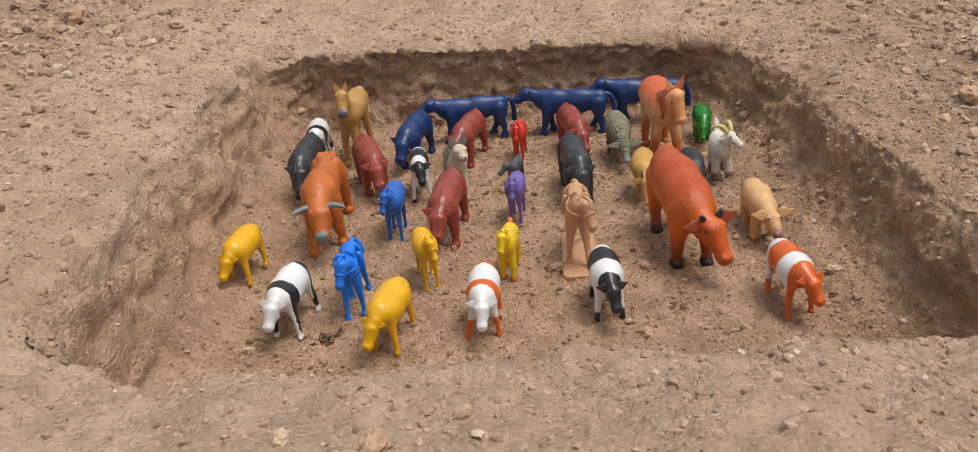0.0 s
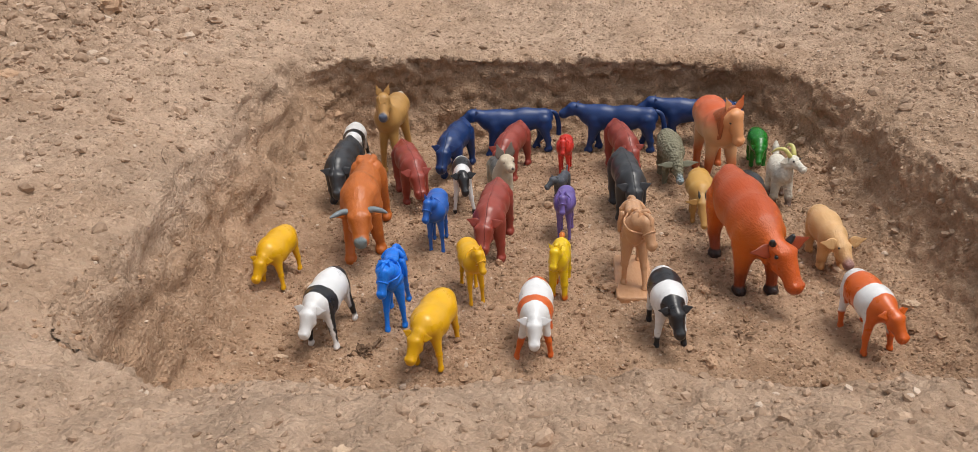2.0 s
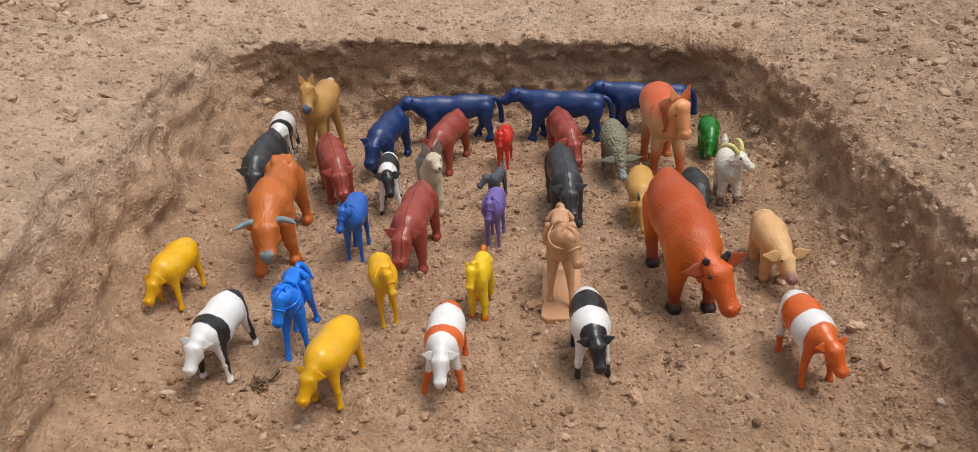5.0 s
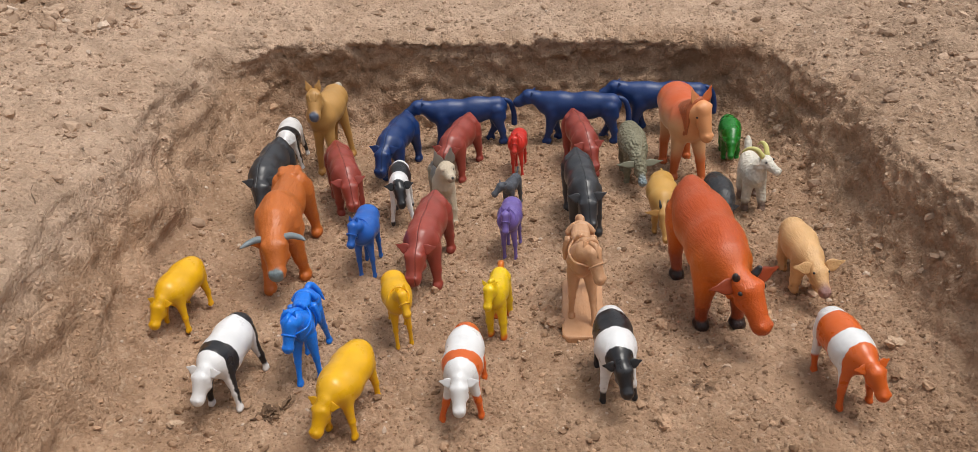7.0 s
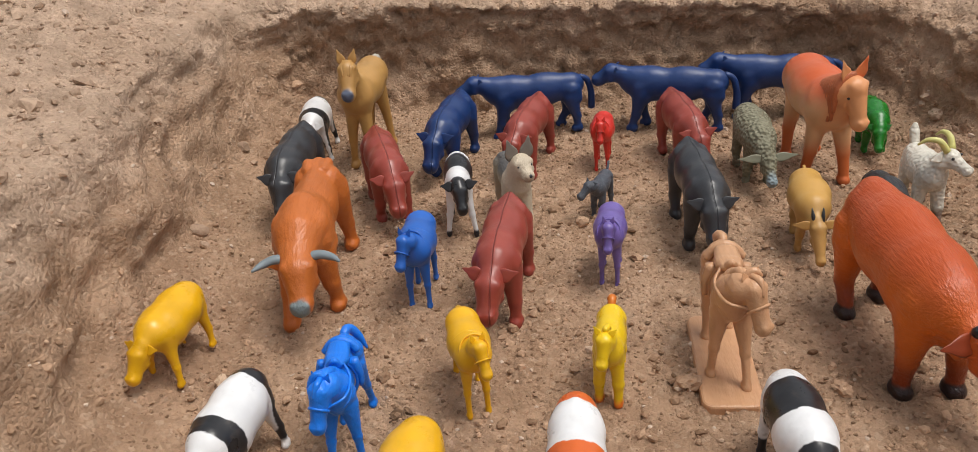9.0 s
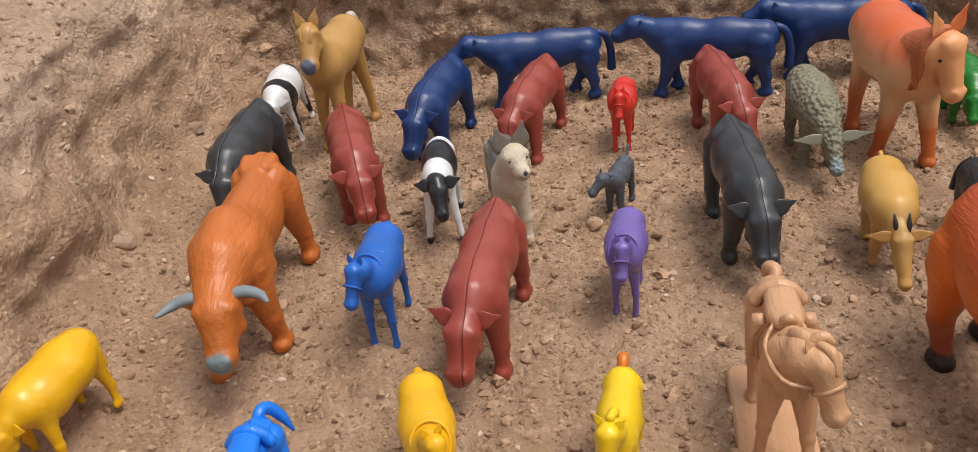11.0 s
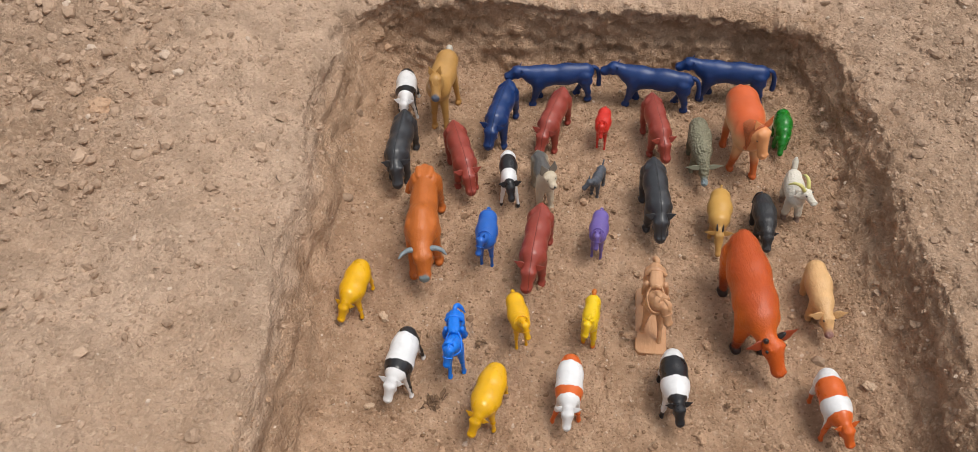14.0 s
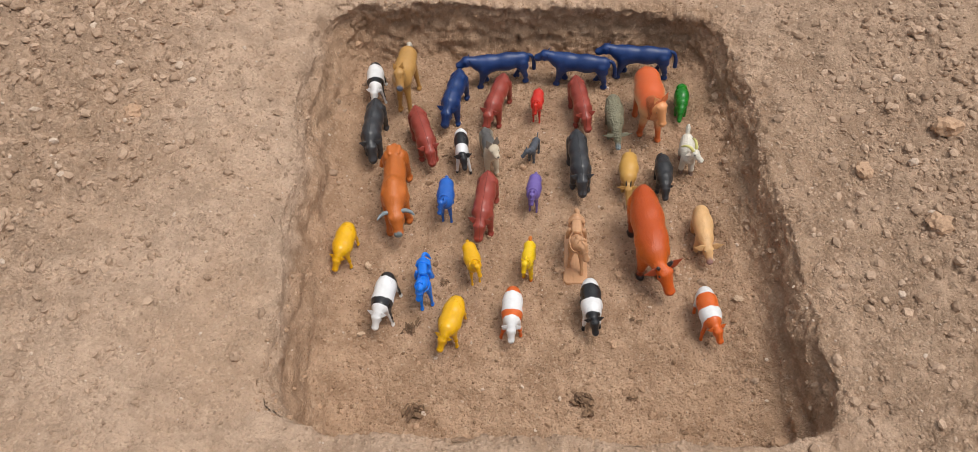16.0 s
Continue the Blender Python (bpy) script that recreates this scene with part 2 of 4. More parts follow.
    amount = wall * ((0.0040 - 0.0012 * left + 0.0030 * back) * lump + (0.0024 - 0.0008 * left + 0.0045 * back) * (ridge - 0.7) + (0.0013 - 0.0002 * left + 0.0010 * right + 0.0018 * back) * fine)
    # broken shelves along the banks: steep below, sloping above
    shelf = 1 - np.abs(fbm(P * np.array([1.2, 0.8, 2.4]) + 3.7, 13.0, 4, 0.55, 81))
    broken = step(fbm(P, 5.0, 2, 0.5, 91), -0.25, 0.35)
    amount += step(d, 0.0, 0.03) * (1 - step(d, WALL + 0.02, WALL + 0.16)) * left * (0.003 + 0.008 * broken) * (shelf - 0.72)
    amount += wall * (right * 0.006 + back * 0.004) * (shelf - 0.7)
    loose = step(fbm(P, 3.2, 2, 0.5, 101), -0.35, 0.45) * np.maximum(step(np.abs(x - 0.03), 0.36, 0.56), step(y, 0.42, 0.60))
    amount += yard * near * (0.0075 * fbm(P, 7.0, 3, 0.5, 51) + (0.0034 + 0.0036 * loose) * lump + (0.0020 + 0.0026 * loose) * fine)
    amount += (1 - wall) * (1 - yard) * (0.0016 * fbm(P, 22.0, 3, 0.5, 61) + 0.0020 * fine)
    # clods broken out of the shoulder, as ledges
    ledge = np.maximum(0, fbm(P * np.array([1, 1, 3.0]), 17.0, 3, 0.5, 71) - 0.25)
    amount -= (wall * (0.007 - 0.002 * left) + 0.002 * np.exp(-((d - WALL) / 0.05) ** 2)) * ledge
    P = P + N * amount[:, None]
    n, m = len(us), len(vs)
    idx = np.arange(n * m).reshape(n, m)
    quads = np.stack([idx[:-1, :-1], idx[1:, :-1], idx[1:, 1:], idx[:-1, 1:]], -1).reshape(-1, 4)
    return P, quads


def mesh_from(name, P, faces, material, smooth=True):
    me = bpy.data.meshes.new(name)
    P = np.asarray(P, dtype=np.float32)
    faces = np.asarray(faces, dtype=np.int32)
    k = faces.shape[1]
    me.vertices.add(len(P))
    me.vertices.foreach_set("co", P.ravel())
    me.loops.add(faces.size)
    me.loops.foreach_set("vertex_index", faces.ravel())
    me.polygons.add(len(faces))
    me.polygons.foreach_set("loop_start", np.arange(0, faces.size, k, dtype=np.int32))
    me.polygons.foreach_set("use_smooth", np.full(len(faces), smooth))
    me.update(calc_edges=True)
    if material:
        me.materials.append(material)
    return me


from mathutils.bvhtree import BVHTree

GP, GQ = ground_sheet()
ground = tagged(new("ground", mesh_from("ground", GP, GQ, SOIL)), "dry sandy brown soil with a dug rectangular pit", "ground", kind="structure")
inner = (np.abs(GP[GQ[:, 0], 0]) < 1.3) & (np.abs(GP[GQ[:, 0], 1]) < 1.5)
TREE = BVHTree.FromPolygons([tuple(p) for p in GP.tolist()], GQ[inner].tolist())


def ground_at(x, y):
    """Height and normal of the soil under a place."""
    hit, normal, _, _ = TREE.ray_cast(Vector((x, y, 2.0)), Vector((0, 0, -1)))
    return (hit.z, normal) if hit else (0.0, Vector((0, 0, 1)))


# ---- shapes for the toy figures ----
def surface(prims, cell):
    """A skin round blended round-cones. prims: (a, ra, b, rb, blend, y_squash), in cm."""
    lo = np.min([np.minimum(np.array(p[0]) - p[1] * 1.2, np.array(p[2]) - p[3] * 1.2) for p in prims], 0) - 2.5 * cell
    hi = np.max([np.maximum(np.array(p[0]) + p[1] * 1.2, np.array(p[2]) + p[3] * 1.2) for p in prims], 0) + 2.5 * cell
    n = np.ceil((hi - lo) / cell).astype(int) + 1
    ax = [lo[i] + cell * np.arange(n[i]) for i in range(3)]
    X, Y, Z = np.meshgrid(*ax, indexing="ij")
    field = None
    for a, ra, b, rb, k, sq in prims:
        a, b = np.array(a, float), np.array(b, float)
        e = b - a
        px, py, pz = X - a[0], Y - a[1], Z - a[2]
        t = np.clip((px * e[0] + py * e[1] + pz * e[2]) / max(e @ e, 1e-6), 0, 1)
        d = np.sqrt((px - t * e[0]) ** 2 + ((py - t * e[1]) / sq) ** 2 + (pz - t * e[2]) ** 2) - (ra + t * (rb - ra))
        d = d * min(1.0, sq)
        if field is None:
            field = d
        else:
            h = np.clip(0.5 + 0.5 * (field - d) / k, 0, 1)
            field = field * (1 - h) + d * h - k * h * (1 - h)
    inside = field < 0
    c = [slice(0, -1), slice(1, None)]
    total, count = np.zeros((*[v - 1 for v in n], 3)), np.zeros([v - 1 for v in n])
    corners = [(i, j, k) for i in (0, 1) for j in (0, 1) for k in (0, 1)]
    for p in corners:
        for q in corners:
            if sum(abs(a - b) for a, b in zip(p, q)) != 1 or p > q:
                continue
            f0, f1 = field[c[p[0]], c[p[1]], c[p[2]]], field[c[q[0]], c[q[1]], c[q[2]]]
            cross = (f0 < 0) != (f1 < 0)
            t = np.where(cross, f0 / np.where(cross, f0 - f1, 1), 0)
            for i in range(3):
                total[..., i] += cross * (p[i] + t * (q[i] - p[i]))
            count += cross
    used = count > 0
    ids = np.full(used.shape, -1, dtype=np.int64)
    ids[used] = np.arange(used.sum())
    where = np.argwhere(used)
    verts = lo + (where + total[used] / count[used][:, None]) * cell
    quads = []
    for axis in range(3):
        o1, o2 = [(1, 2), (2, 0), (0, 1)][axis]
        s0, s1 = [slice(None)] * 3, [slice(None)] * 3
        s0[axis], s1[axis] = slice(0, -1), slice(1, None)
        a, b = inside[tuple(s0)], inside[tuple(s1)]
        for flip in (False, True):
            e = np.argwhere((a & ~b) if not flip else (~a & b))
            e = e[(e[:, o1] > 0) & (e[:, o2] > 0) & (e[:, o1] < n[o1] - 1) & (e[:, o2] < n[o2] - 1)]
            d1, d2 = np.eye(3, dtype=int)[o1], np.eye(3, dtype=int)[o2]
            ring = [e - d1 - d2, e - d2, e, e - d1]
            if flip:
                ring = ring[::-1]
            quads.append(np.stack([ids[r[:, 0], r[:, 1], r[:, 2]] for r in ring], 1))
    return verts, np.concatenate(quads)


def spline(points, steps):
    pts = [Vector(p) for p in points]
    pts = [pts[0] * 2 - pts[1], *pts, pts[-1] * 2 - pts[-2]]
    out = []
    for i in range(1, len(pts) - 2):
        for s in range(steps):
            t = s / steps
            a, b, c, d = pts[i - 1:i + 3]
            out.append(0.5 * ((2 * b) + (c - a) * t + (2 * a - 5 * b + 4 * c - d) * t * t + (3 * b - a - 3 * c + d) * t ** 3))
    return out + [pts[-2]]


def tube(bm, points, radii, sides=10, steps=4, closed=False):
    """A rounded tapering tube through points, radii given at the points."""
    if closed:
        line = [Vector(p) for p in points]
        rad = [radii[0]] * len(line)
    else:
        line = spline(points, steps)
        rad = [radii[min(i // steps, len(radii) - 1)] + (radii[min(i // steps + 1, len(radii) - 1)] - radii[min(i // steps, len(radii) - 1)]) * (i % steps) / steps for i in range(len(line))]
    rings = []
    for i, p in enumerate(line):
        ahead = line[(i + 1) % len(line)] if closed else line[min(i + 1, len(line) - 1)]
        behind = line[i - 1] if closed else line[max(i - 1, 0)]
        along = (ahead - behind).normalized()
        side = along.cross(Vector((0.13, 0.21, 1.0))).normalized()
        up = side.cross(along)
        rings.append([bm.verts.new(p + (side * math.cos(2 * math.pi * k / sides) + up * math.sin(2 * math.pi * k / sides)) * rad[i]) for k in range(sides)])
    pairs = list(zip(rings, rings[1:])) + ([(rings[-1], rings[0])] if closed else [])
    for a, b in pairs:
        for k in range(sides):
            bm.faces.new((a[k], a[(k + 1) % sides], b[(k + 1) % sides], b[k]))
    if not closed:
        for ring, sign, p, r in ((rings[0], -1, line[0] - (line[1] - line[0]).normalized() * rad[0] * 0.6, 0), (rings[-1], 1, line[-1] + (line[-1] - line[-2]).normalized() * rad[-1] * 0.6, 0)):
            tip = bm.verts.new(p)
            for k in range(sides):
                bm.faces.new((ring[(k + 1) % sides], ring[k], tip) if sign < 0 else (ring[k], ring[(k + 1) % sides], tip))


def leaf_shape(bm, root, tip, width, facing, thick=0.28, cup=0.25):
    """An ear: a pointed leaf with thickness, cupped towards facing."""
    root, tip, facing = Vector(root), Vector(tip), Vector(facing)
    along = tip - root
    side = along.cross(facing).normalized()
    face = side.cross(along).normalized()
    rings, n, m = [], 7, 10
    for i in range(n + 1):
        t = i / n
        w = width * 0.5 * (0.45 + 0.55 * math.sin(math.pi * min(1, t * 1.25 + 0.12))) * (1 - t ** 4.5) + 0.012
        c = root + along * t
        ring = []
        for k in range(m):
            a = 2 * math.pi * k / m
            s = math.cos(a)
            ring.append(bm.verts.new(c + side * w * s + face * (math.sin(a) * w * thick + cup * w * (s * s - 0.5))))
        rings.append(ring)
    for a, b in zip(rings, rings[1:]):
        for k in range(m):
            bm.faces.new((a[k], a[(k + 1) % m], b[(k + 1) % m], b[k]))
    bm.faces.new(rings[0][::-1])
    bm.faces.new(rings[-1])


def ball(bm, centre, radius, scale=(1, 1, 1)):
    made = bmesh.ops.create_icosphere(bm, subdivisions=2, radius=radius)
    for v in made["verts"]:
        v.co = Vector(centre) + Vector(v.co[i] * scale[i] for i in range(3))


def part(name, bm, material, parent, label="", smooth=True):
    """Links a bmesh (in cm) as one mesh under its thing."""
    bmesh.ops.recalc_face_normals(bm, faces=bm.faces)
    me = bpy.data.meshes.new(name)
    for v in bm.verts:
        v.co *= 0.01
    bm.to_mesh(me)
    bm.free()
    for f in me.polygons:
        f.use_smooth = smooth
    me.materials.append(material)
    ob = new(name, me)
    ob.parent = parent
    return tagged(ob, label)


def turn_about(p, pivot, degrees):
    c, s = math.cos(radians(degrees)), math.sin(radians(degrees))
    x, y = p[0] - pivot[0], p[1] - pivot[1]
    return (pivot[0] + c * x - s * y, pivot[1] + s * x + c * y, p[2])


SKINS = {}


class Figure:
    """A moulded animal: body, neck and head, legs as one skin; ears, horns, tail and tack as parts. Faces +x, in cm."""

    def __init__(self, key, body, head, legs, wy=0.95, turn=0.0, blend=0.7, head_wy=0.9, extra=()):
        self.key, self.turn, self.pivot = key, turn, (head[0][0], 0)
        prims = []
        for (x, z, r), (x2, z2, r2) in zip(body, body[1:]):
            prims.append(((x, 0, z), r, (x2, 0, z2), r2, blend, wy))
        pts = [(x, 0, z) for x, z, r in head]
        self.head = [turn_about(p, self.pivot, turn * min(1, i / max(1, len(pts) - 2))) for i, p in enumerate(pts)]
        rs = [r for _, _, r in head]
        for i in range(len(pts) - 1):
            prims.append((self.head[i], rs[i], self.head[i + 1], rs[i + 1], (blend * 0.6, blend * 0.25, 0.12)[min(i, 2)], head_wy))
        skull, r = self.head[2], rs[2]
        for side in (1, -1):  # brow over each eye
            b = turn_about((skull[0] + 0.35 * r, skull[1] + side * 0.52 * r, skull[2] + 0.38 * r), skull, turn)
            prims.append((b, r * 0.36, b, r * 0.36, 0.10, 1.0))
        tip = self.head[-1]
        for side in (1, -1):  # cheeks and nostrils
            way = [tip[i] - skull[i] for i in range(3)]
            j = (skull[0] + 0.30 * way[0] - 0.28 * r, skull[1] + 0.30 * way[1] + side * 0.42 * r, skull[2] + 0.30 * way[2] - 0.30 * r)
            prims.append((j, r * 0.52, (j[0] + 0.3 * way[0], j[1] + 0.3 * way[1] - side * 0.12 * r, j[2] + 0.3 * way[2]), r * 0.30, 0.09, 1.0))
            c, sn = math.cos(radians(turn)), math.sin(radians(turn))
            q = (tip[0] + 0.72 * rs[-1] * c - side * 0.5 * rs[-1] * sn, tip[1] + 0.72 * rs[-1] * sn + side * 0.5 * rs[-1] * c, tip[2] + 0.30 * rs[-1])
            prims.append((q, rs[-1] * 0.36, q, rs[-1] * 0.36, 0.07, 1.0))
        prims.append((tip, rs[-1] * 1.1, (tip[0] + rs[-1] * 0.12, tip[1], tip[2] - rs[-1] * 0.1), rs[-1] * 1.02, 0.14, 1.0))
        xf, xh, y, hip, r1, r2, r3, swings, *rest = legs
        splay = rest[0] if rest else (0, 0, 0, 0)
        for k, (x, side) in enumerate(((xf, 1), (xf, -1), (xh, 1), (xh, -1))):
            sw = swings[k]
            knee = (x + sw * 0.45 + (0.12 if k < 2 else -0.28) * r1, side * (y + splay[k] * 0.5), hip * 0.48)
            foot = (x + sw, side * (y * 1.02 + splay[k]), r3 * 0.75)
            prims.append(((x, side * y * 0.8, hip), r1, knee, r2 * 1.12, blend * 0.5, 1.0))
            bulk = (x + (0.05 if k < 2 else -0.2) * r1, side * (y * 0.86), hip * 1.20)
            prims.append((bulk, r1 * 1.12, (bulk[0] - 0.3 * r1, bulk[1] * 1.06, bulk[2] - 1.0 * r1), r1 * 0.92, blend * 0.20, 0.8))
            # pin bone or shoulder blade, and the knee or hock
            blade = (x + (0.35 if k < 2 else -0.5) * r1, side * y * 0.55, hip * 1.20 + 1.0 * r1)
            prims.append((blade, r1 * 0.55, (blade[0] + (0.9 if k >= 2 else -0.7) * r1, blade[1] * 0.9, blade[2] + 0.15 * r1), r1 * 0.45, blend * 0.2, 1.0))
            prims.append((knee, r2 * 1.12, (knee[0] - (0.1 if k < 2 else 0.35) * r2, knee[1], knee[2] - 0.5 * r2), r2 * 1.04, 0.12, 1.0))
            prims.append((knee, r2 * 1.08, (foot[0], foot[1], foot[2] + r3 * 0.9), r2 * 0.9, 0.12, 1.0))
            prims.append(((foot[0] - 0.05, foot[1], foot[2]), r3, (foot[0] + r3 * 0.45, foot[1], foot[2] - r3 * 0.12), r3 * 0.88, 0.16, 1.0))
        prims.extend(extra)
        self.prims = prims
        self.length = max(max(p[0][0] + p[1], p[2][0] + p[3]) for p in prims) - min(min(p[0][0] - p[1], p[2][0] - p[3]) for p in prims)

    def skin(self):
        if self.key not in SKINS:
            verts, quads = surface(self.prims, self.length / 104)
            SKINS[self.key] = mesh_from(self.key, verts * 0.01, quads, None)
        return SKINS[self.key]

    def make(self, name, material, rump, nose, label, category, group="", size=None, lift=0.0, tall=1.0):
        """Stands the figure so that its ends come over the places rump and nose."""
        me = self.skin()
        if not me.materials:
            me.materials.append(material)
        ob = new(name, me)
        ob.material_slots[0].link = "OBJECT"
        ob.material_slots[0].material = material
        rump, nose = Vector(rump), Vector(nose)
        xs = [v.co.x for v in me.vertices]
        x0, x1 = min(xs), max(xs)
        way = nose - rump
        scale = size or way.length / (x1 - x0)
        angle = math.atan2(way.y, way.x) - math.atan2(math.sin(radians(self.turn)) * 0.18, 1.0)
        mid = (rump + nose) / 2
        ahead = Vector((math.cos(angle), math.sin(angle)))
        at = mid - ahead * scale * (x0 + x1) / 2
        feet = []
        for v in me.vertices:
            if v.co.z < 0.003:
                q = at + ahead * v.co.x * scale + Vector((-ahead.y, ahead.x)) * v.co.y * scale
                feet.append(q)
        zs = [ground_at(q.x, q.y)[0] for q in feet[::6]] or [0]
        ob.matrix_basis = Matrix.Translation((at.x, at.y, sum(zs) / len(zs) - 0.0006 + lift)) @ Matrix.Rotation(angle, 4, "Z") @ Matrix.Diagonal((scale, scale, scale * tall, 1))
        self.ob, self.material = ob, material
        return tagged(ob, label, category, group)

    def on_head(self, index, dx, dy, dz):
        """A place near a point of the head chain, turned with it."""
        p = self.head[index]
        q = turn_about((p[0] + dx, p[1] + dy, p[2] + dz), (p[0], p[1]), self.turn)
        return q

    def ears(self, index, root, tip, width, facing=(1, 0, 0.3), material=None, label=""):
        for side in (1, -1):
            bm = bmesh.new()
            leaf_shape(bm, self.on_head(index, root[0], root[1] * side, root[2]), self.on_head(index, root[0] + 1.15 * (tip[0] - root[0]), (root[1] + 1.15 * (tip[1] - root[1])) * side, root[2] + 1.15 * (tip[2] - root[2])), width * 1.15, turn_about(facing, (0, 0), self.turn))
            part("ear", bm, material or self.material, self.ob, label)

    def horns(self, index, points, radii, material, label=""):
        for side in (1, -1):
            bm = bmesh.new()
            tube(bm, [self.on_head(index, x, y * side, z) for x, y, z in points], radii)
            part("horn", bm, material, self.ob, label)

    def tail(self, points, radii, material=None, label=""):
        bm = bmesh.new()
        tube(bm, points, radii)
        part("tail", bm, material or self.material, self.ob, label)

    def band(self, name, centre, normal, ry, rz, thick, material=None, turned=False):
        """A raised strap round the figure."""
        n = Vector(normal).normalized()
        side = Vector((0, 1, 0))
        if turned:
            n = Vector(turn_about(n, (0, 0), self.turn))
            side = Vector(turn_about(side, (0, 0), self.turn))
        up = n.cross(side)
        bm = bmesh.new()
        tube(bm, [Vector(centre) + side * ry * math.cos(a) + up * rz * math.sin(a) for a in [2 * math.pi * k / 28 for k in range(28)]], [thick], 6, closed=True)
        part(name, bm, material or self.material, self.ob)

    def eyes(self, index, place, radius, material):
        for side in (1, -1):
            bm = bmesh.new()
            ball(bm, self.on_head(index, place[0], place[1] * side, place[2]), radius)
            part("eye", bm, material, self.ob, "small painted eye")

# ---- colours of the figures ----
DARK = plastic("dark_paint", (0.02, 0.02, 0.022), rough=0.4)
GREY_HORN = plastic("grey_horn", (0.20, 0.24, 0.26), rough=0.45)
CREAM_HORN = plastic("cream_horn", (0.66, 0.62, 0.22), rough=0.45)


def small_cow(key, head_low=0.0, turn=0.0, swings=(0.3, -0.2, -0.1, 0.2), splay=(0.15, 0.15, 0.1, 0.1), wide=0.98):
    return Figure(key, [(-2.3, 3.62, 0.98), (-1.2, 3.42, 1.18), (0.6, 3.36, 1.22), (1.6, 3.55, 1.02)],
                  [(1.7, 3.72, 0.86), (2.5, 3.68 - head_low * 0.4, 0.56), (2.95, 3.42 - head_low * 0.8, 0.64), (3.72, 2.5 - head_low, 0.40)],
                  (1.5, -2.2, 0.86, 2.7, 0.44, 0.21, 0.24, swings, splay), turn=turn, wy=wide,
                  extra=[((-3.05, 0, 3.5), 0.15, (-3.35, 0.1, 1.7), 0.17, 0.15, 1.0), ((-2.2, 0, 4.44), 0.16, (1.6, 0, 4.42), 0.14, 0.25, 1.0),
                         ((-1.2, 0, 2.35), 0.3, (-1.6, 0, 2.2), 0.26, 0.3, 1.0)])


def finish_small_cow(f, ear_material=None):
    f.ears(2, (-0.2, 0.42, 0.34), (-0.3, 1.18, 0.46), 0.56, (1, 0, 0.4), ear_material)
    f.horns(2, [(-0.25, 0.2, 0.5), (-0.3, 0.3, 0.72)], [0.12, 0.06], ear_material or f.material)


yellow = plastic("yellow_plastic", (0.78, 0.42, 0.008))
for name, rump, nose, low, turn, label in (
        ("toy_cow", (-0.214, -0.052), (-0.226, -0.124), 0.5, -14, "yellow plastic toy cow with lowered head near the pit wall"),
        ("toy_cow", (-0.058, -0.168), (-0.078, -0.242), 0.7, -14, "yellow plastic toy cow with its muzzle close to the soil")):
    f = small_cow("yellow_cow_skin", 0.6, -14, wide=1.08)
    f.make(name, yellow, rump, nose, label, "toy cow", "small toy cows")
    finish_small_cow(f)

pied = plastic("white_and_black_plastic", WHITE, [("x", 0.0085, 0.0185, BLACK, 0.0004), ("x", -0.06, -0.0215, BLACK, 0.0004), ("z", -0.01, 0.0055, WHITE, 0.001)])
f = small_cow("pied_cow_skin", 0.2, -10, (0.3, -0.1, -0.3, 0.4), (0.25, 0.1, 0.3, 0.1))
f.make("toy_cow", pied, (-0.151, -0.133), (-0.162, -0.214), "white toy cow with black belt and black rump", "toy cow", "small toy cows")
finish_small_cow(f)
f = small_cow("pied_cow_skin", 0.2, -10, (0.3, -0.1, -0.3, 0.4), (0.25, 0.1, 0.3, 0.1))
f.make("toy_cow", pied, (-0.221, 0.285), (-0.214, 0.205), "white toy cow with black belt beside the tan horse", "toy cow", "small toy cows")
finish_small_cow(f)

belted = plastic("white_and_orange_plastic", WHITE, [("x", 0.0068, 0.0160, ORANGE, 0.0004), ("x", -0.06, -0.0205, ORANGE, 0.0004), ("z", -0.01, 0.018, ORANGE, 0.001)])
f = small_cow("belted_cow_skin", 0.3, 0, (0.2, 0.6, -0.2, 0.3), (0.2, 0.55, 0.1, 0.3))
f.make("toy_cow", belted, (0.010, -0.153), (0.008, -0.230), "white toy cow with orange belt and orange legs", "toy cow", "small toy cows")
finish_small_cow(f, plastic("white_plastic", WHITE))

blackhead = plastic("black_and_white_plastic", WHITE, [("x", 0.021, 0.08, BLACK, 0.0004), ("x", -0.0195, 0.002, BLACK, 0.0005), ("z", -0.01, 0.010, BLACK, 0.001)])
f = small_cow("black_headed_cow_skin", 0.3, 8, (0.1, 0.4, -0.3, 0.1))
f.make("toy_cow", blackhead, (0.106, -0.141), (0.111, -0.219), "black and white banded toy cow with black head", "toy cow", "small toy cows")
finish_small_cow(f, DARK)
calfpaint = plastic("calf_paint", WHITE, [("x", 0.023, 0.08, BLACK, 0.0004), ("x", -0.015, 0.007, BLACK, 0.0005), ("z", -0.01, 0.0045, BLACK, 0.001)])
f = Figure("calf_skin", [(-2.0, 3.4, 0.85), (-0.6, 3.35, 0.98), (1.4, 3.4, 0.92)], [(1.6, 3.5, 0.78), (2.5, 3.6, 0.6), (2.9, 3.4, 0.56), (3.6, 2.6, 0.36)],
           (1.4, -1.9, 0.62, 2.9, 0.40, 0.19, 0.21, (0.6, 0.2, -0.2, 0.3), (0.35, 0.3, 0.1, 0.1)), turn=6, wy=0.9)
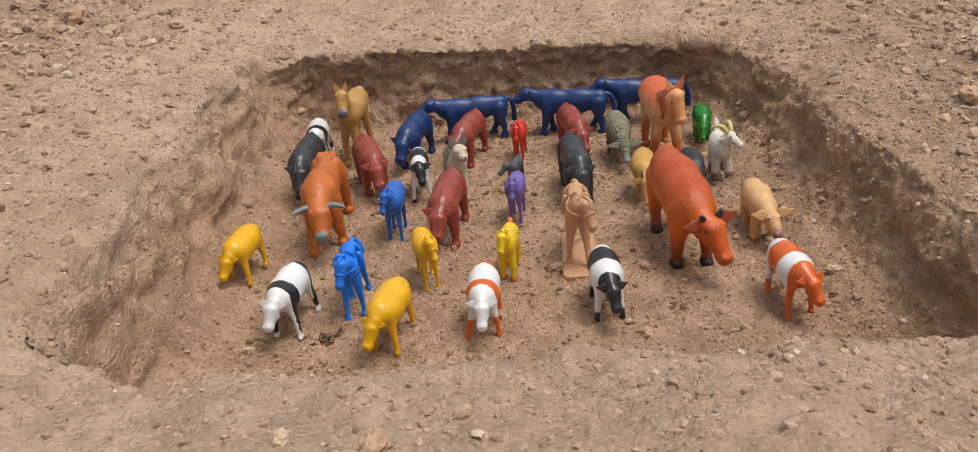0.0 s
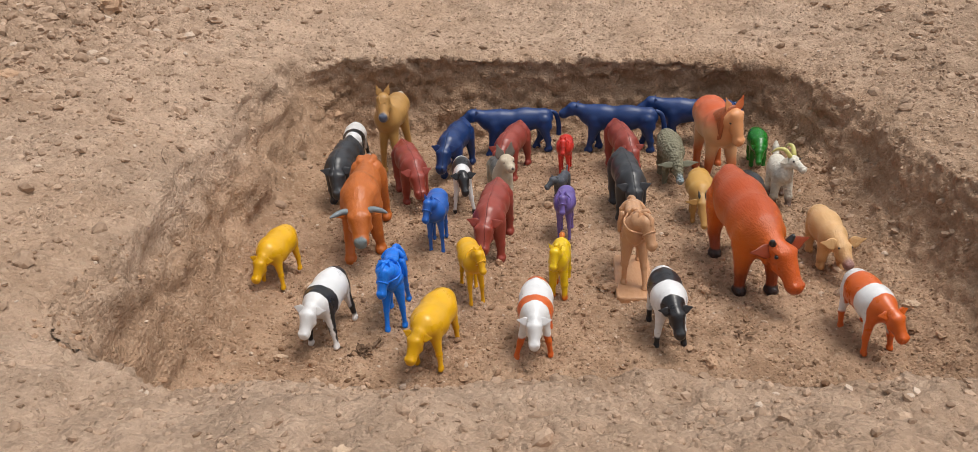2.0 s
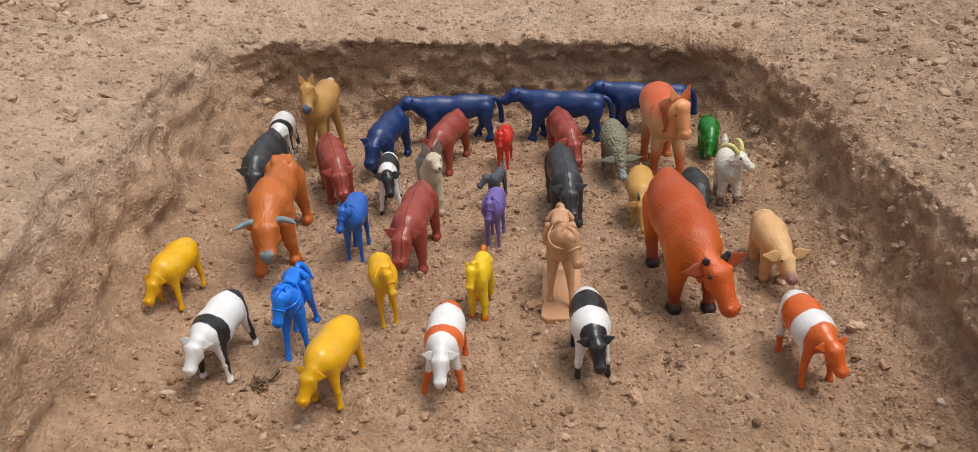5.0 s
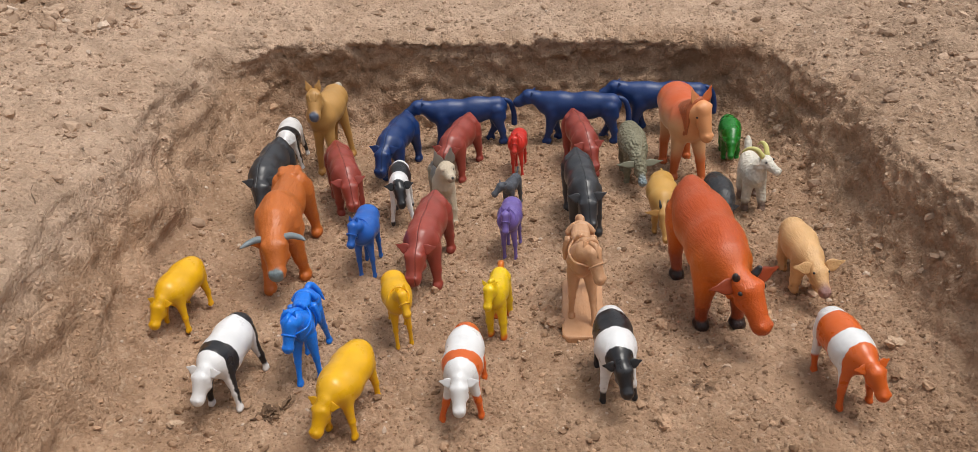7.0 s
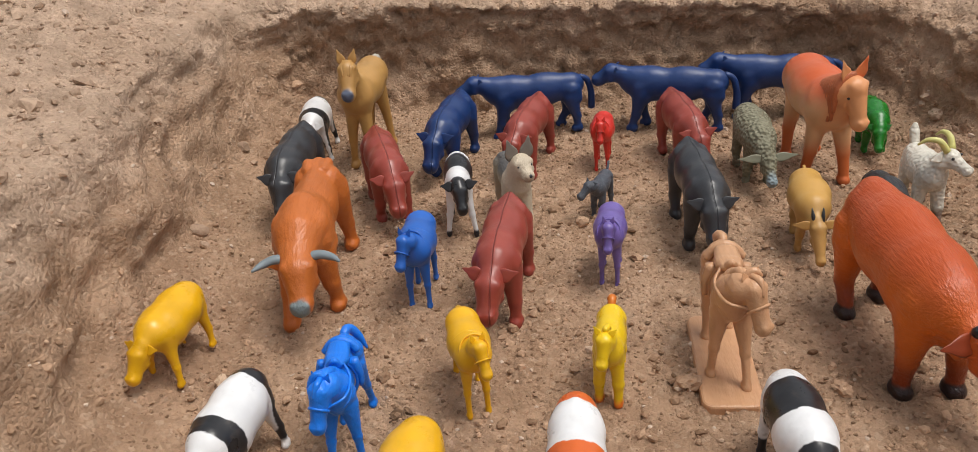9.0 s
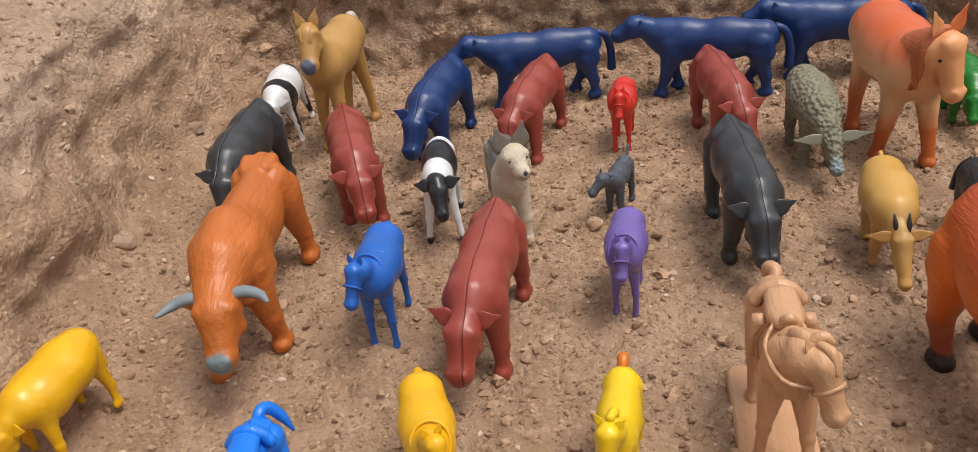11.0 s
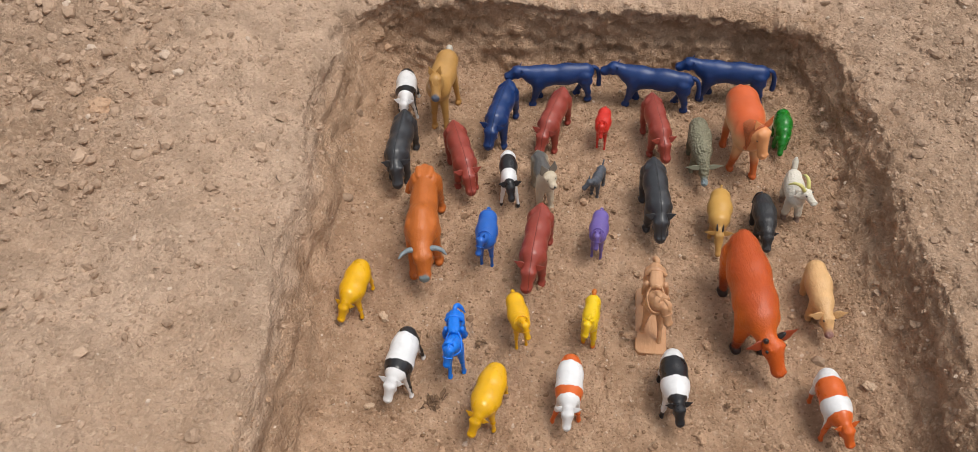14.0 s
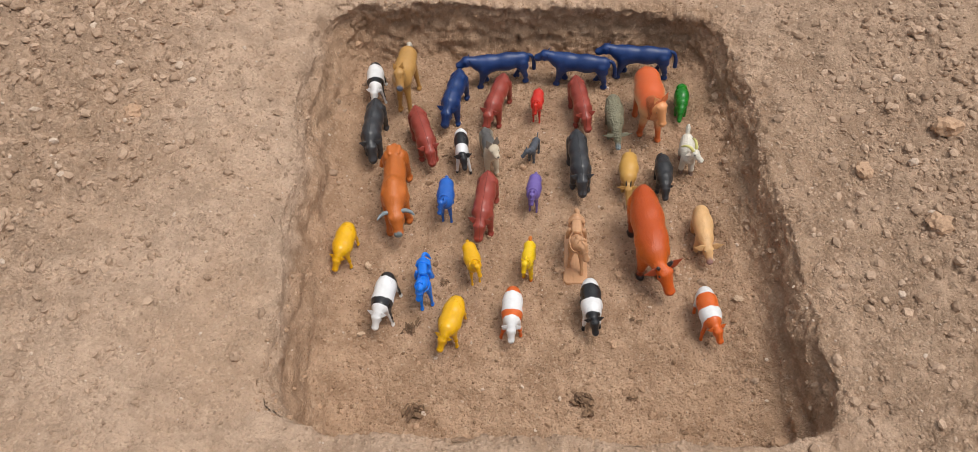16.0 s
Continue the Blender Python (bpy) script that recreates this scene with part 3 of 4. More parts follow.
f.make("toy_calf", calfpaint, (-0.075, 0.125), (-0.066, 0.054), "slim white toy calf with black saddle and black head", "toy calf", "small toy cows", tall=1.14)
finish_small_cow(f, DARK)

orangehead = plastic("orange_and_white_plastic", WHITE, [("x", 0.0165, 0.08, ORANGE, 0.0004), ("x", -0.0185, 0.0015, ORANGE, 0.0005), ("z", -0.01, 0.014, ORANGE, 0.001)])
f = small_cow("orange_headed_cow_skin", 0.2, 16, (0.0, 0.4, -0.3, 0.2))
f.make("toy_cow", orangehead, (0.247, -0.154), (0.260, -0.231), "orange and white banded toy cow with orange head", "toy cow", "small toy cows")
finish_small_cow(f, plastic("orange_plastic", ORANGE))


# stout hollow cattle figures with a raised mould seam
def stout(key, turn=0.0, swings=(0.4, -0.3, -0.3, 0.4)):
    return Figure(key, [(-3.2, 4.15, 1.18), (-1.2, 3.95, 1.38), (1.3, 3.9, 1.36), (2.4, 3.95, 1.16)],
                  [(2.5, 4.0, 1.08), (3.4, 3.72, 0.76), (3.95, 3.38, 0.86), (4.85, 2.2, 0.58)],
                  (2.1, -2.9, 0.92, 3.2, 0.70, 0.36, 0.44, swings), turn=turn, wy=0.84, blend=0.7,
                  extra=[((-3.7, 0, 5.15), 0.22, (2.2, 0, 5.0), 0.18, 0.3, 1.0)] + [((2.2, q * 0.6, 4.3), 0.72, (1.9, q * 0.8, 3.4), 0.68, 0.12, 0.8) for q in (1, -1)]
                  + [((-2.8, q * 0.6, 4.4), 0.74, (-3.0, q * 0.78, 3.4), 0.68, 0.12, 0.8) for q in (1, -1)])


HIPPOS = (
    ((0.038, 0.040, 0.045), (-0.208, 0.185), (-0.206, 0.076), 10, "black plastic toy buffalo with a mould seam along its back"),
    ((0.31, 0.055, 0.037), (-0.146, 0.168), (-0.112, 0.069), 0, "brick-red plastic toy buffalo with small ears"),
    ((0.008, 0.036, 0.145), (-0.080, 0.254), (-0.101, 0.151), -6, "dark blue plastic toy buffalo with lowered muzzle"),
    ((0.31, 0.055, 0.037), (-0.010, 0.245), (-0.038, 0.149), -6, "brick-red plastic toy buffalo near the back wall"),
    ((0.31, 0.055, 0.037), (-0.027, 0.034), (-0.039, -0.072), -6, "brick-red plastic toy buffalo in the middle of the pit"),
    ((0.31, 0.055, 0.037), (0.097, 0.238), (0.115, 0.140), 6, "brick-red plastic toy buffalo behind a black one"),
    ((0.038, 0.040, 0.045), (0.096, 0.115), (0.104, 0.008), 0, "black plastic toy buffalo with raised back seam"))
for colour, rump, nose, turn, label in HIPPOS:
    f = stout("stout_skin_%s" % turn, turn)
    f.make("toy_buffalo", plastic("seamed_plastic", colour, seam=True, rough=0.44), rump, nose, label, "toy buffalo", "seamed toy buffaloes")
    f.ears(2, (-0.3, 0.5, 0.5), (-0.4, 1.45, 0.8), 0.72)
    f.eyes(2, (0.35, 0.6, 0.2), 0.1, f.material)
    f.tail([(-4.3, 0, 4.2), (-4.62, 0, 3.6), (-4.55, 0, 2.2)], [0.22, 0.2, 0.24])

# three dark blue cows along the back wall
navy = plastic("navy_plastic", (0.008, 0.038, 0.155), seam=True, rough=0.50)
for rump, nose, label in (((0.027, 0.289), (-0.090, 0.266), "dark blue plastic toy cow standing side-on at the back wall"),
                          ((0.155, 0.268), (0.034, 0.284), "dark blue plastic toy cow with a hanging tail"),
                          ((0.252, 0.288), (0.131, 0.295), "dark blue plastic toy cow partly behind the orange horse")):
    f = Figure("blue_cow_skin", [(-3.9, 4.4, 1.2), (-1.5, 4.25, 1.36), (1.6, 4.3, 1.42), (2.8, 4.5, 1.18)],
               [(2.9, 4.8, 1.05), (4.0, 5.25, 0.78), (4.75, 5.4, 0.82), (5.85, 4.75, 0.56)],
               (2.2, -3.7, 0.75, 3.4, 0.78, 0.36, 0.44, (0.7, -0.4, -0.6, 0.6)), wy=0.78, blend=0.8)
    f.make("toy_cow", navy, rump, nose, label, "toy cow", "dark blue toy cows", tall=0.94)
    f.ears(2, (-0.3, 0.55, 0.45), (-0.6, 1.05, 0.6), 0.42)
    f.tail([(-4.7, 0, 5.1), (-5.4, 0, 4.7), (-5.75, 0, 3.4), (-5.75, 0, 1.9)], [0.3, 0.28, 0.3, 0.34])

# the orange bull
bull_skin = plastic("bull_orange", (0.52, 0.138, 0.022), [("x", 0.0578, 0.1, (0.16, 0.2, 0.21), 0.0008)], rough=0.5, fur=60.0)
f = Figure("bull_skin", [(-4.0, 4.6, 1.30), (-1.6, 4.35, 1.36), (1.2, 4.6, 1.62), (2.3, 4.8, 1.42)],
           [(2.6, 4.8, 1.25), (3.7, 4.4, 0.95), (4.4, 4.05, 0.92), (5.45, 2.75, 0.54)],
           (2.0, -3.9, 0.92, 3.6, 0.76, 0.38, 0.46, (-0.1, 1.4, -0.5, 0.4), (0.2, 0.0, 0.15, 0.1)), wy=0.80, turn=5, blend=0.6,
           extra=[((1.2, 0, 5.9), 0.75, (2.6, 0, 5.6), 0.55, 0.4, 0.9), ((-4.6, 0, 5.6), 0.4, (0.9, 0, 5.6), 0.3, 0.3, 1.0), ((2.6, 0, 3.4), 0.5, (3.6, 0, 3.2), 0.3, 0.4, 0.5)]
           + [((1.9, q * 0.72, 5.1), 0.85, (1.5, q * 0.92, 3.9), 0.82, 0.10, 0.8) for q in (1, -1)]
           + [((-3.7, q * 0.62, 5.0), 0.80, (-3.9, q * 0.86, 4.0), 0.80, 0.10, 0.8) for q in (1, -1)]
           + [((-4.3, q * 0.5, 5.75), 0.34, (-3.4, q * 0.42, 5.8), 0.26, 0.12, 1.0) for q in (1, -1)])
f.make("toy_bull", bull_skin, (-0.166, 0.075), (-0.150, -0.071), "orange toy bull with long grey horns and grey muzzle", "toy bull", tall=0.92)
f.horns(2, [(-0.3, 0.45, 0.5), (-0.3, 1.05, 0.58), (-0.05, 1.6, 0.5), (0.5, 1.95, 0.55)], [0.26, 0.24, 0.19, 0.07], GREY_HORN, "grey curved horn")
f.ears(2, (-0.5, 0.6, 0.2), (-0.8, 1.55, 0.0), 0.6)
f.tail([(-5.3, 0, 5.0), (-5.7, -0.6, 4.0), (-5.0, -1.5, 3.4), (-4.6, -1.75, 2.4)], [0.24, 0.2, 0.2, 0.34])

# the large cow
cowpaint = plastic("red_brown_cow", (0.66, 0.135, 0.006), [("x", 0.048, 0.1, (0.58, 0.098, 0.010), 0.008), ("z", -0.01, 0.024, (0.26, 0.045, 0.012), 0.012), ("z", -0.01, 0.0085, (0.022, 0.010, 0.009), 0.0012)], rough=0.40, fur=120.0, tint=(0.050, 0.076, (0.44, 0.062, 0.010), 0.85))
f = Figure("large_cow_skin", [(-4.3, 6.1, 1.75), (-1.8, 5.8, 2.05), (1.4, 5.5, 2.05), (2.9, 5.6, 1.65)],
           [(3.2, 5.6, 1.4), (4.7, 5.1, 0.88), (5.4, 4.6, 0.98), (6.7, 2.7, 0.60)],
           (2.6, -4.3, 1.12, 4.4, 0.98, 0.44, 0.54, (0.2, 0.0, -0.9, 0.5)), wy=0.84, turn=22, blend=0.9,
           extra=[((-5.0, 0, 7.4), 0.5, (2.6, 0, 7.0), 0.4, 0.5, 1.0), ((3.2, 0, 4.0), 0.6, (4.3, 0, 3.7), 0.35, 0.5, 0.5)])
f.make("toy_cow", cowpaint, (0.175, -0.014), (0.199, -0.163), "large red-orange toy cow with black hooves and drooped head", "toy cow", tall=0.92)
f.ears(2, (-0.3, 0.7, 0.45), (-0.35, 2.35, 0.65), 0.95, material=plastic("cow_ear", (0.27, 0.045, 0.014), rough=0.45), label="dark red spread ear")
f.horns(2, [(-0.25, 0.6, 0.8), (-0.2, 0.82, 1.1), (-0.1, 0.9, 1.35)], [0.28, 0.24, 0.15], DARK, "short dark horn")
f.eyes(2, (0.35, 0.86, 0.2), 0.16, DARK)
f.tail([(-6.0, 0, 6.6), (-6.6, 0.1, 5.4), (-6.55, 0.1, 3.2)], [0.28, 0.22, 0.36])

# the two tall horses
horsepaint = plastic("tan_horse_paint", (0.48, 0.26, 0.075), [("x", 0.0496, 0.09, (0.09, 0.11, 0.16), 0.002)], rough=0.5)
f = Figure("tan_horse_skin", [(-3.3, 6.9, 1.5), (-1.0, 6.6, 1.5), (1.5, 6.5, 1.6)], [(1.9, 6.9, 1.4), (2.9, 8.4, 0.95), (3.5, 9.2, 0.86), (4.7, 7.7, 0.56)],
           (1.6, -3.2, 0.66, 5.4, 0.64, 0.33, 0.44, (0.9, -0.2, -0.4, 0.3), (0.1, 0.35, 0.3, 0.1)), wy=0.95, turn=10, blend=0.8)
f.make("toy_horse", horsepaint, (-0.163, 0.284), (-0.170, 0.168), "tall tan toy horse with grey-blue muzzle and pricked ears", "toy horse", tall=1.0, size=1.03)
f.ears(2, (-0.3, 0.35, 0.55), (-0.45, 0.65, 1.55), 0.6)
f.tail([(-4.5, 0, 7.6), (-5.0, 0, 7.7), (-5.3, 0, 6.8), (-5.2, 0, 5.0)], [0.34, 0.42, 0.4, 0.2], plastic("pale_tail", (0.55, 0.5, 0.42)), "pale tail tip")
bm = bmesh.new()
for k in range(5):
    tube(bm, [f.on_head(2, x, y, z) for x, y, z in ((-0.35, 0.12 * (k - 2), 0.72), (0.45, 0.17 * (k - 2), 0.5), (0.95, 0.13 * (k - 2), -0.1))], [0.18, 0.18, 0.08], 8)
part("forelock", bm, horsepaint, f.ob)

redhorse = plastic("orange_horse_paint", (0.74, 0.40, 0.20), [("x", 0.036, 0.09, (0.70, 0.31, 0.13), 0.006), ("z", -0.01, 0.030, (0.54, 0.13, 0.035), 0.010)], rough=0.45, tint=(0.060, 0.080, (0.58, 0.095, 0.018), 0.95))
MANE = plastic("mane_brown", (0.50, 0.13, 0.04), rough=0.55, fur=120.0)
f = Figure("orange_horse_skin", [(-3.6, 6.6, 1.9), (-1.0, 6.3, 1.95), (1.8, 6.2, 1.95)], [(2.2, 6.8, 1.75), (3.3, 7.9, 1.2), (4.0, 8.2, 0.92), (4.8, 5.8, 0.56)],
           (1.8, -3.3, 1.0, 5.2, 0.82, 0.42, 0.48, (0.8, -0.5, -0.4, 0.5), (0.15, 0.2, 0.1, 0.4)), wy=1.0, turn=22, blend=0.9)
f.make("toy_horse", redhorse, (0.200, 0.226), (0.214, 0.114), "orange toy horse with red-brown mane and pale chest", "toy horse", tall=0.95)
f.ears(2, (-0.3, 0.45, 0.6), (-0.2, 1.0, 2.0), 0.8)
f.eyes(2, (0.35, 0.72, -0.5), 0.14, DARK)
f.tail([(-5.4, 0, 7.2), (-5.9, 0, 6.0), (-5.7, 0, 3.6)], [0.4, 0.45, 0.3])
bm = bmesh.new()
for k in range(11):
    t = k / 10
    p = Vector((1.9, 0, 8.1)).lerp(Vector(f.on_head(2, -0.3, 0, 0.8)), t)
    tube(bm, [p + Vector((0, 0.15, 0.15)), p + Vector((0.1, -0.6, 0.0)), p + Vector((0.3, -1.1, -0.9)), p + Vector((0.45, -1.2, -2.5 - 0.6 * (k % 2)))], [0.26, 0.36, 0.32, 0.12], 8)
part("mane", bm, MANE, f.ob, "hanging red-brown mane")


# small harnessed ponies
def pony(key, turn, swings):
    return Figure(key, [(-1.6, 3.75, 0.88), (0.0, 3.6, 0.95), (1.2, 3.7, 0.92)], [(1.3, 4.0, 0.66), (1.9, 4.62, 0.46), (2.3, 4.78, 0.38), (2.9, 3.6, 0.27)],
                  (1.15, -1.6, 0.5, 3.1, 0.38, 0.155, 0.17, swings), turn=turn, wy=1.04, blend=0.5)


for colour, rump, nose, turn, swings, label in (
        ((0.62, 0.035, 0.022), (0.042, 0.220), (0.036, 0.167), 0, (0.2, 0.0, -0.2, 0.2), "small red toy pony with moulded bridle"),
        ((0.020, 0.125, 0.50), (-0.086, 0.026), (-0.089, -0.038), -20, (0.2, 0.1, -0.2, 0.2), "small blue toy pony with moulded bridle"),
        ((0.165, 0.115, 0.37), (0.038, 0.037), (0.032, -0.019), 0, (0.1, 0.2, -0.2, 0.2), "small purple toy pony with moulded bridle"),
        ((0.78, 0.42, 0.008), (-0.054, -0.085), (-0.035, -0.143), 12, (0.1, 0.3, 0.2, -0.9), "small yellow toy pony lifting a hind leg")):
    f = pony("pony_skin_%s" % turn, turn, swings)
    f.make("toy_pony", plastic("pony_plastic", colour, rough=0.4), rump, nose, label, "toy pony", "harnessed toy ponies")
    f.ears(2, (-0.2, 0.2, 0.26), (-0.25, 0.32, 0.66), 0.24)
    f.band("girth", (0.45, 0, 3.62), (1, 0, 0), 1.02, 0.99, 0.06)
    f.band("collar", f.on_head(0, 0.25, 0, 0.2), (1, 0, 0.8), 0.72, 0.78, 0.07)
    p = [(a + b) / 2 for a, b in zip(f.head[2], f.head[3])]
    f.band("noseband", p, (0.7, 0, -0.7), 0.38, 0.42, 0.05, turned=True)
    f.tail([(-2.3, 0, 4.1), (-2.75, 0, 3.8), (-2.85, 0, 2.6), (-2.7, 0, 1.9)], [0.2, 0.24, 0.22, 0.1])

# the yellow foal
foalpaint = plastic("foal_yellow", (0.82, 0.55, 0.012), [("z", -0.01, 0.0045, (0.55, 0.12, 0.015), 0.002), ("x", -0.05, -0.0225, (0.70, 0.25, 0.01), 0.002)])
f = Figure("foal_skin", [(-1.6, 3.4, 0.82), (0.0, 3.25, 0.85), (1.2, 3.4, 0.85)], [(1.4, 3.8, 0.66), (1.85, 4.45, 0.5), (2.2, 4.6, 0.44), (2.75, 3.6, 0.29)],
           (1.1, -1.6, 0.5, 2.8, 0.42, 0.26, 0.27, (0.3, -0.1, -0.2, 0.2)), turn=-10, wy=0.9, blend=0.5)
f.make("toy_foal", foalpaint, (0.032, -0.081), (0.024, -0.136), "bright yellow toy foal with orange tail and hooves", "toy foal")
f.ears(2, (-0.15, 0.25, 0.28), (-0.25, 0.55, 0.6), 0.28)
f.tail([(-2.0, 0, 3.95), (-2.35, 0, 4.2), (-2.65, 0, 3.9), (-2.75, 0, 3.0)], [0.2, 0.26, 0.22, 0.1], plastic("foal_orange", (0.62, 0.17, 0.015)), "orange tail")
bm = bmesh.new()
tube(bm, [(1.9, -0.1, 5.1), (1.35, 0, 4.9), (0.95, 0, 4.3)], [0.16, 0.2, 0.12], 8)
part("mane", bm, foalpaint, f.ob)


# saddled horses: one bright blue, one beige on a flat base
def saddled(key, turn, swings, splay=(0, 0, 0, 0), wide=0.74):
    return Figure(key, [(-1.9, 4.25, 0.95), (0.0, 4.05, 0.95), (1.4, 4.2, 1.0)], [(1.5, 4.6, 0.9), (2.15, 5.25, 0.66), (2.7, 5.3, 0.56), (3.35, 3.85, 0.36)],
                  (1.35, -1.9, 0.58, 3.5, 0.5, 0.20, 0.26, swings, splay), turn=turn, wy=wide, blend=0.4)


def tack(f, material, plate=None):
    f.band("girth", (0.1, 0, 4.07), (1, 0, 0), 0.84, 1.1, 0.10, material)
    f.band("breast_strap", f.on_head(0, 0.1, 0, -0.05), (1, 0, 0.9), 0.82, 0.92, 0.09, material)
    p = [(a + b) / 2 for a, b in zip(f.head[2], f.head[3])]
    f.band("noseband", p, (0.65, 0, -0.75), 0.43, 0.48, 0.08, material, turned=True)
    bm = bmesh.new()
    tube(bm, [(-1.05, 0, 5.3), (-0.5, 0, 5.22), (0.15, 0, 5.22), (0.7, 0, 5.35)], [0.3, 0.34, 0.36, 0.24], 12)
    for v in bm.verts:
        v.co.y *= 1.75
    part("saddle", bm, material, f.ob)
    for side in (1, -1):
        bm = bmesh.new()
        tube(bm, [Vector(p) + Vector((0, side * 0.3, 0)), f.on_head(1, 0.1, side * 0.85, -0.4), (1.2, side * 0.75, 4.9), (0.5, side * 0.4, 5.3)], [0.07, 0.08, 0.08, 0.07], 6)
        part("rein", bm, material, f.ob)
        bm = bmesh.new()
        tube(bm, [(-0.1, side * 0.72, 5.0), (0.0, side * 0.98, 4.3), (0.05, side * 1.0, 3.6)], [0.3, 0.2, 0.14], 8)
        part("stirrup", bm, material, f.ob)
    bm = bmesh.new()
    tube(bm, [(-1.25, -0.8, 4.75), (-1.3, -0.45, 5.2), (-1.32, 0, 5.36), (-1.3, 0.45, 5.2), (-1.25, 0.8, 4.75)], [0.24, 0.24, 0.26, 0.24, 0.24], 10)
    part("bedroll", bm, material, f.ob)
    bm = bmesh.new()
    h = f.head
    for k in range(10):
        t = k / 9
        p = Vector(h[0]).lerp(Vector(h[2]), t) + Vector((-0.42 + 0.1 * t, 0.0, 0.6 - 0.05 * t))
        w = 0.72 if k % 2 else 0.5
        tube(bm, [p + Vector((0.05, 0.3, 0.0)), p + Vector((0, 0.05, 0.22)), p + Vector((-0.02, -0.34 * w, 0.02)), p + Vector((0.05, -0.62 * w, -0.5)), p + Vector((0.2, -0.6 * w, -0.95))], [0.10, 0.24 * w, 0.30 * w, 0.20, 0.06], 8)
    tube(bm, [f.on_head(2, -0.2, 0, 0.62), f.on_head(2, 0.25, 0.05, 0.55), f.on_head(2, 0.6, -0.05, 0.0)], [0.15, 0.17, 0.06], 8)
    crest = [Vector(h[0]).lerp(Vector(h[1]), 0.2) + Vector((-0.35, 0, 0.72)), Vector(h[1]) + Vector((-0.25, 0, 0.55)), Vector(h[2]) + Vector((-0.15, 0, 0.5))]
    tube(bm, crest, [0.22, 0.27, 0.2], 8, 5)
    part("mane", bm, material, f.ob)
    bm = bmesh.new()
    tube(bm, [(0.55, -0.3, 5.25), (0.72, 0, 5.62), (0.55, 0.3, 5.25)], [0.14, 0.17, 0.14], 8)
    part("pommel", bm, material, f.ob)
    f.ears(2, (-0.25, 0.25, 0.38), (-0.3, 0.42, 0.85), 0.34)


skyblue = plastic("bright_blue_plastic", (0.006, 0.19, 0.80), rough=0.42, fur=55.0)
f = saddled("blue_saddled_skin", -20, (0.3, 0.9, -0.9, 0.4), (0.15, 0.0, 0.2, 0.0), 0.62)
f.make("toy_horse", skyblue, (-0.107, -0.111), (-0.105, -0.180), "bright blue toy horse with moulded saddle and mane", "toy horse")
tack(f, skyblue)
f.tail([(-2.1, 0, 4.6), (-2.55, 0.05, 5.05), (-2.95, 0.25, 4.9), (-3.1, 0.6, 4.3), (-3.0, 0.95, 3.6)], [0.22, 0.24, 0.26, 0.22, 0.06])

beige = plastic("beige_plastic", (0.58, 0.32, 0.17), rough=0.45, fur=45.0)
f = saddled("beige_saddled_skin", 34, (1.0, 0.0, -0.6, 0.3), (0.1, 0.15, 0.0, 0.0))
f.make("toy_horse", beige, (0.089, -0.052), (0.094, -0.122), "beige toy horse with saddle on a flat rounded base", "toy horse", lift=0.003, size=1.18)
tack(f, beige)
f.tail([(-2.1, 0, 4.6), (-2.55, 0.1, 5.05), (-2.9, -0.05, 4.95), (-3.15, 0.1, 4.2), (-3.2, 0, 3.3)], [0.22, 0.24, 0.28, 0.28, 0.1])
bm = bmesh.new()
rows = []
for z, inset in ((-0.35, 0.0), (0.02, 0.0), (0.10, 0.03), (0.14, 0.10)):
    ring = []
    for cx, cy, a0 in ((3.2, 0.85, 0), (-2.9, 0.85, 90), (-2.9, -0.85, 180), (3.2, -0.85, 270)):
        for k in range(6):
            t = radians(a0 + 18 * k)
            ring.append(bm.verts.new((cx + (0.5 - inset) * math.cos(t), cy + (0.5 - inset) * math.sin(t), z)))
    rows.append(ring)
for r0, r1 in zip(rows, rows[1:]):
    for k in range(len(r0)):
        q = (k + 1) % len(r0)
        bm.faces.new((r0[k], r0[q], r1[q], r1[k]))
bm.faces.new(rows[0][::-1])
bm.faces.new(rows[-1])
part("base", bm, beige, f.ob, "flat rounded stand", smooth=False)

# the dog
dogpaint = plastic("dog_paint", (0.40, 0.33, 0.235), [("z", 0.0395, 0.06, (0.10, 0.095, 0.09), 0.004), ("x", 0.010, 0.08, (0.54, 0.455, 0.335), 0.005), ("x", 0.0345, 0.08, (0.36, 0.28, 0.20), 0.002)], rough=0.6, fur=110.0)
f = Figure("dog_skin", [(-2.3, 3.6, 0.8), (-0.4, 3.6, 0.9), (1.3, 3.7, 0.95)], [(1.5, 4.1, 0.95), (1.95, 4.95, 0.72), (2.3, 5.4, 0.76), (3.25, 5.05, 0.34)],
           (1.3, -2.1, 0.55, 3.0, 0.5, 0.3, 0.34, (0.3, 0.1, -0.2, 0.2)), turn=16, wy=0.82, blend=0.6)
f.make("toy_dog", dogpaint, (-0.040, 0.128), (-0.020, 0.052), "cream and grey toy shepherd dog with pricked ears", "toy dog", tall=0.93)
f.ears(2, (-0.2, 0.40, 0.42), (-0.22, 0.66, 1.65), 0.78, material=plastic("ear_grey", (0.19, 0.16, 0.13), rough=0.6), label="grey pointed ear")
f.eyes(2, (0.52, 0.38, 0.18), 0.12, DARK)
bm = bmesh.new()
ball(bm, f.on_head(3, 0.28, 0, 0.1), 0.15)
part("nose", bm, DARK, f.ob, "dark nose")
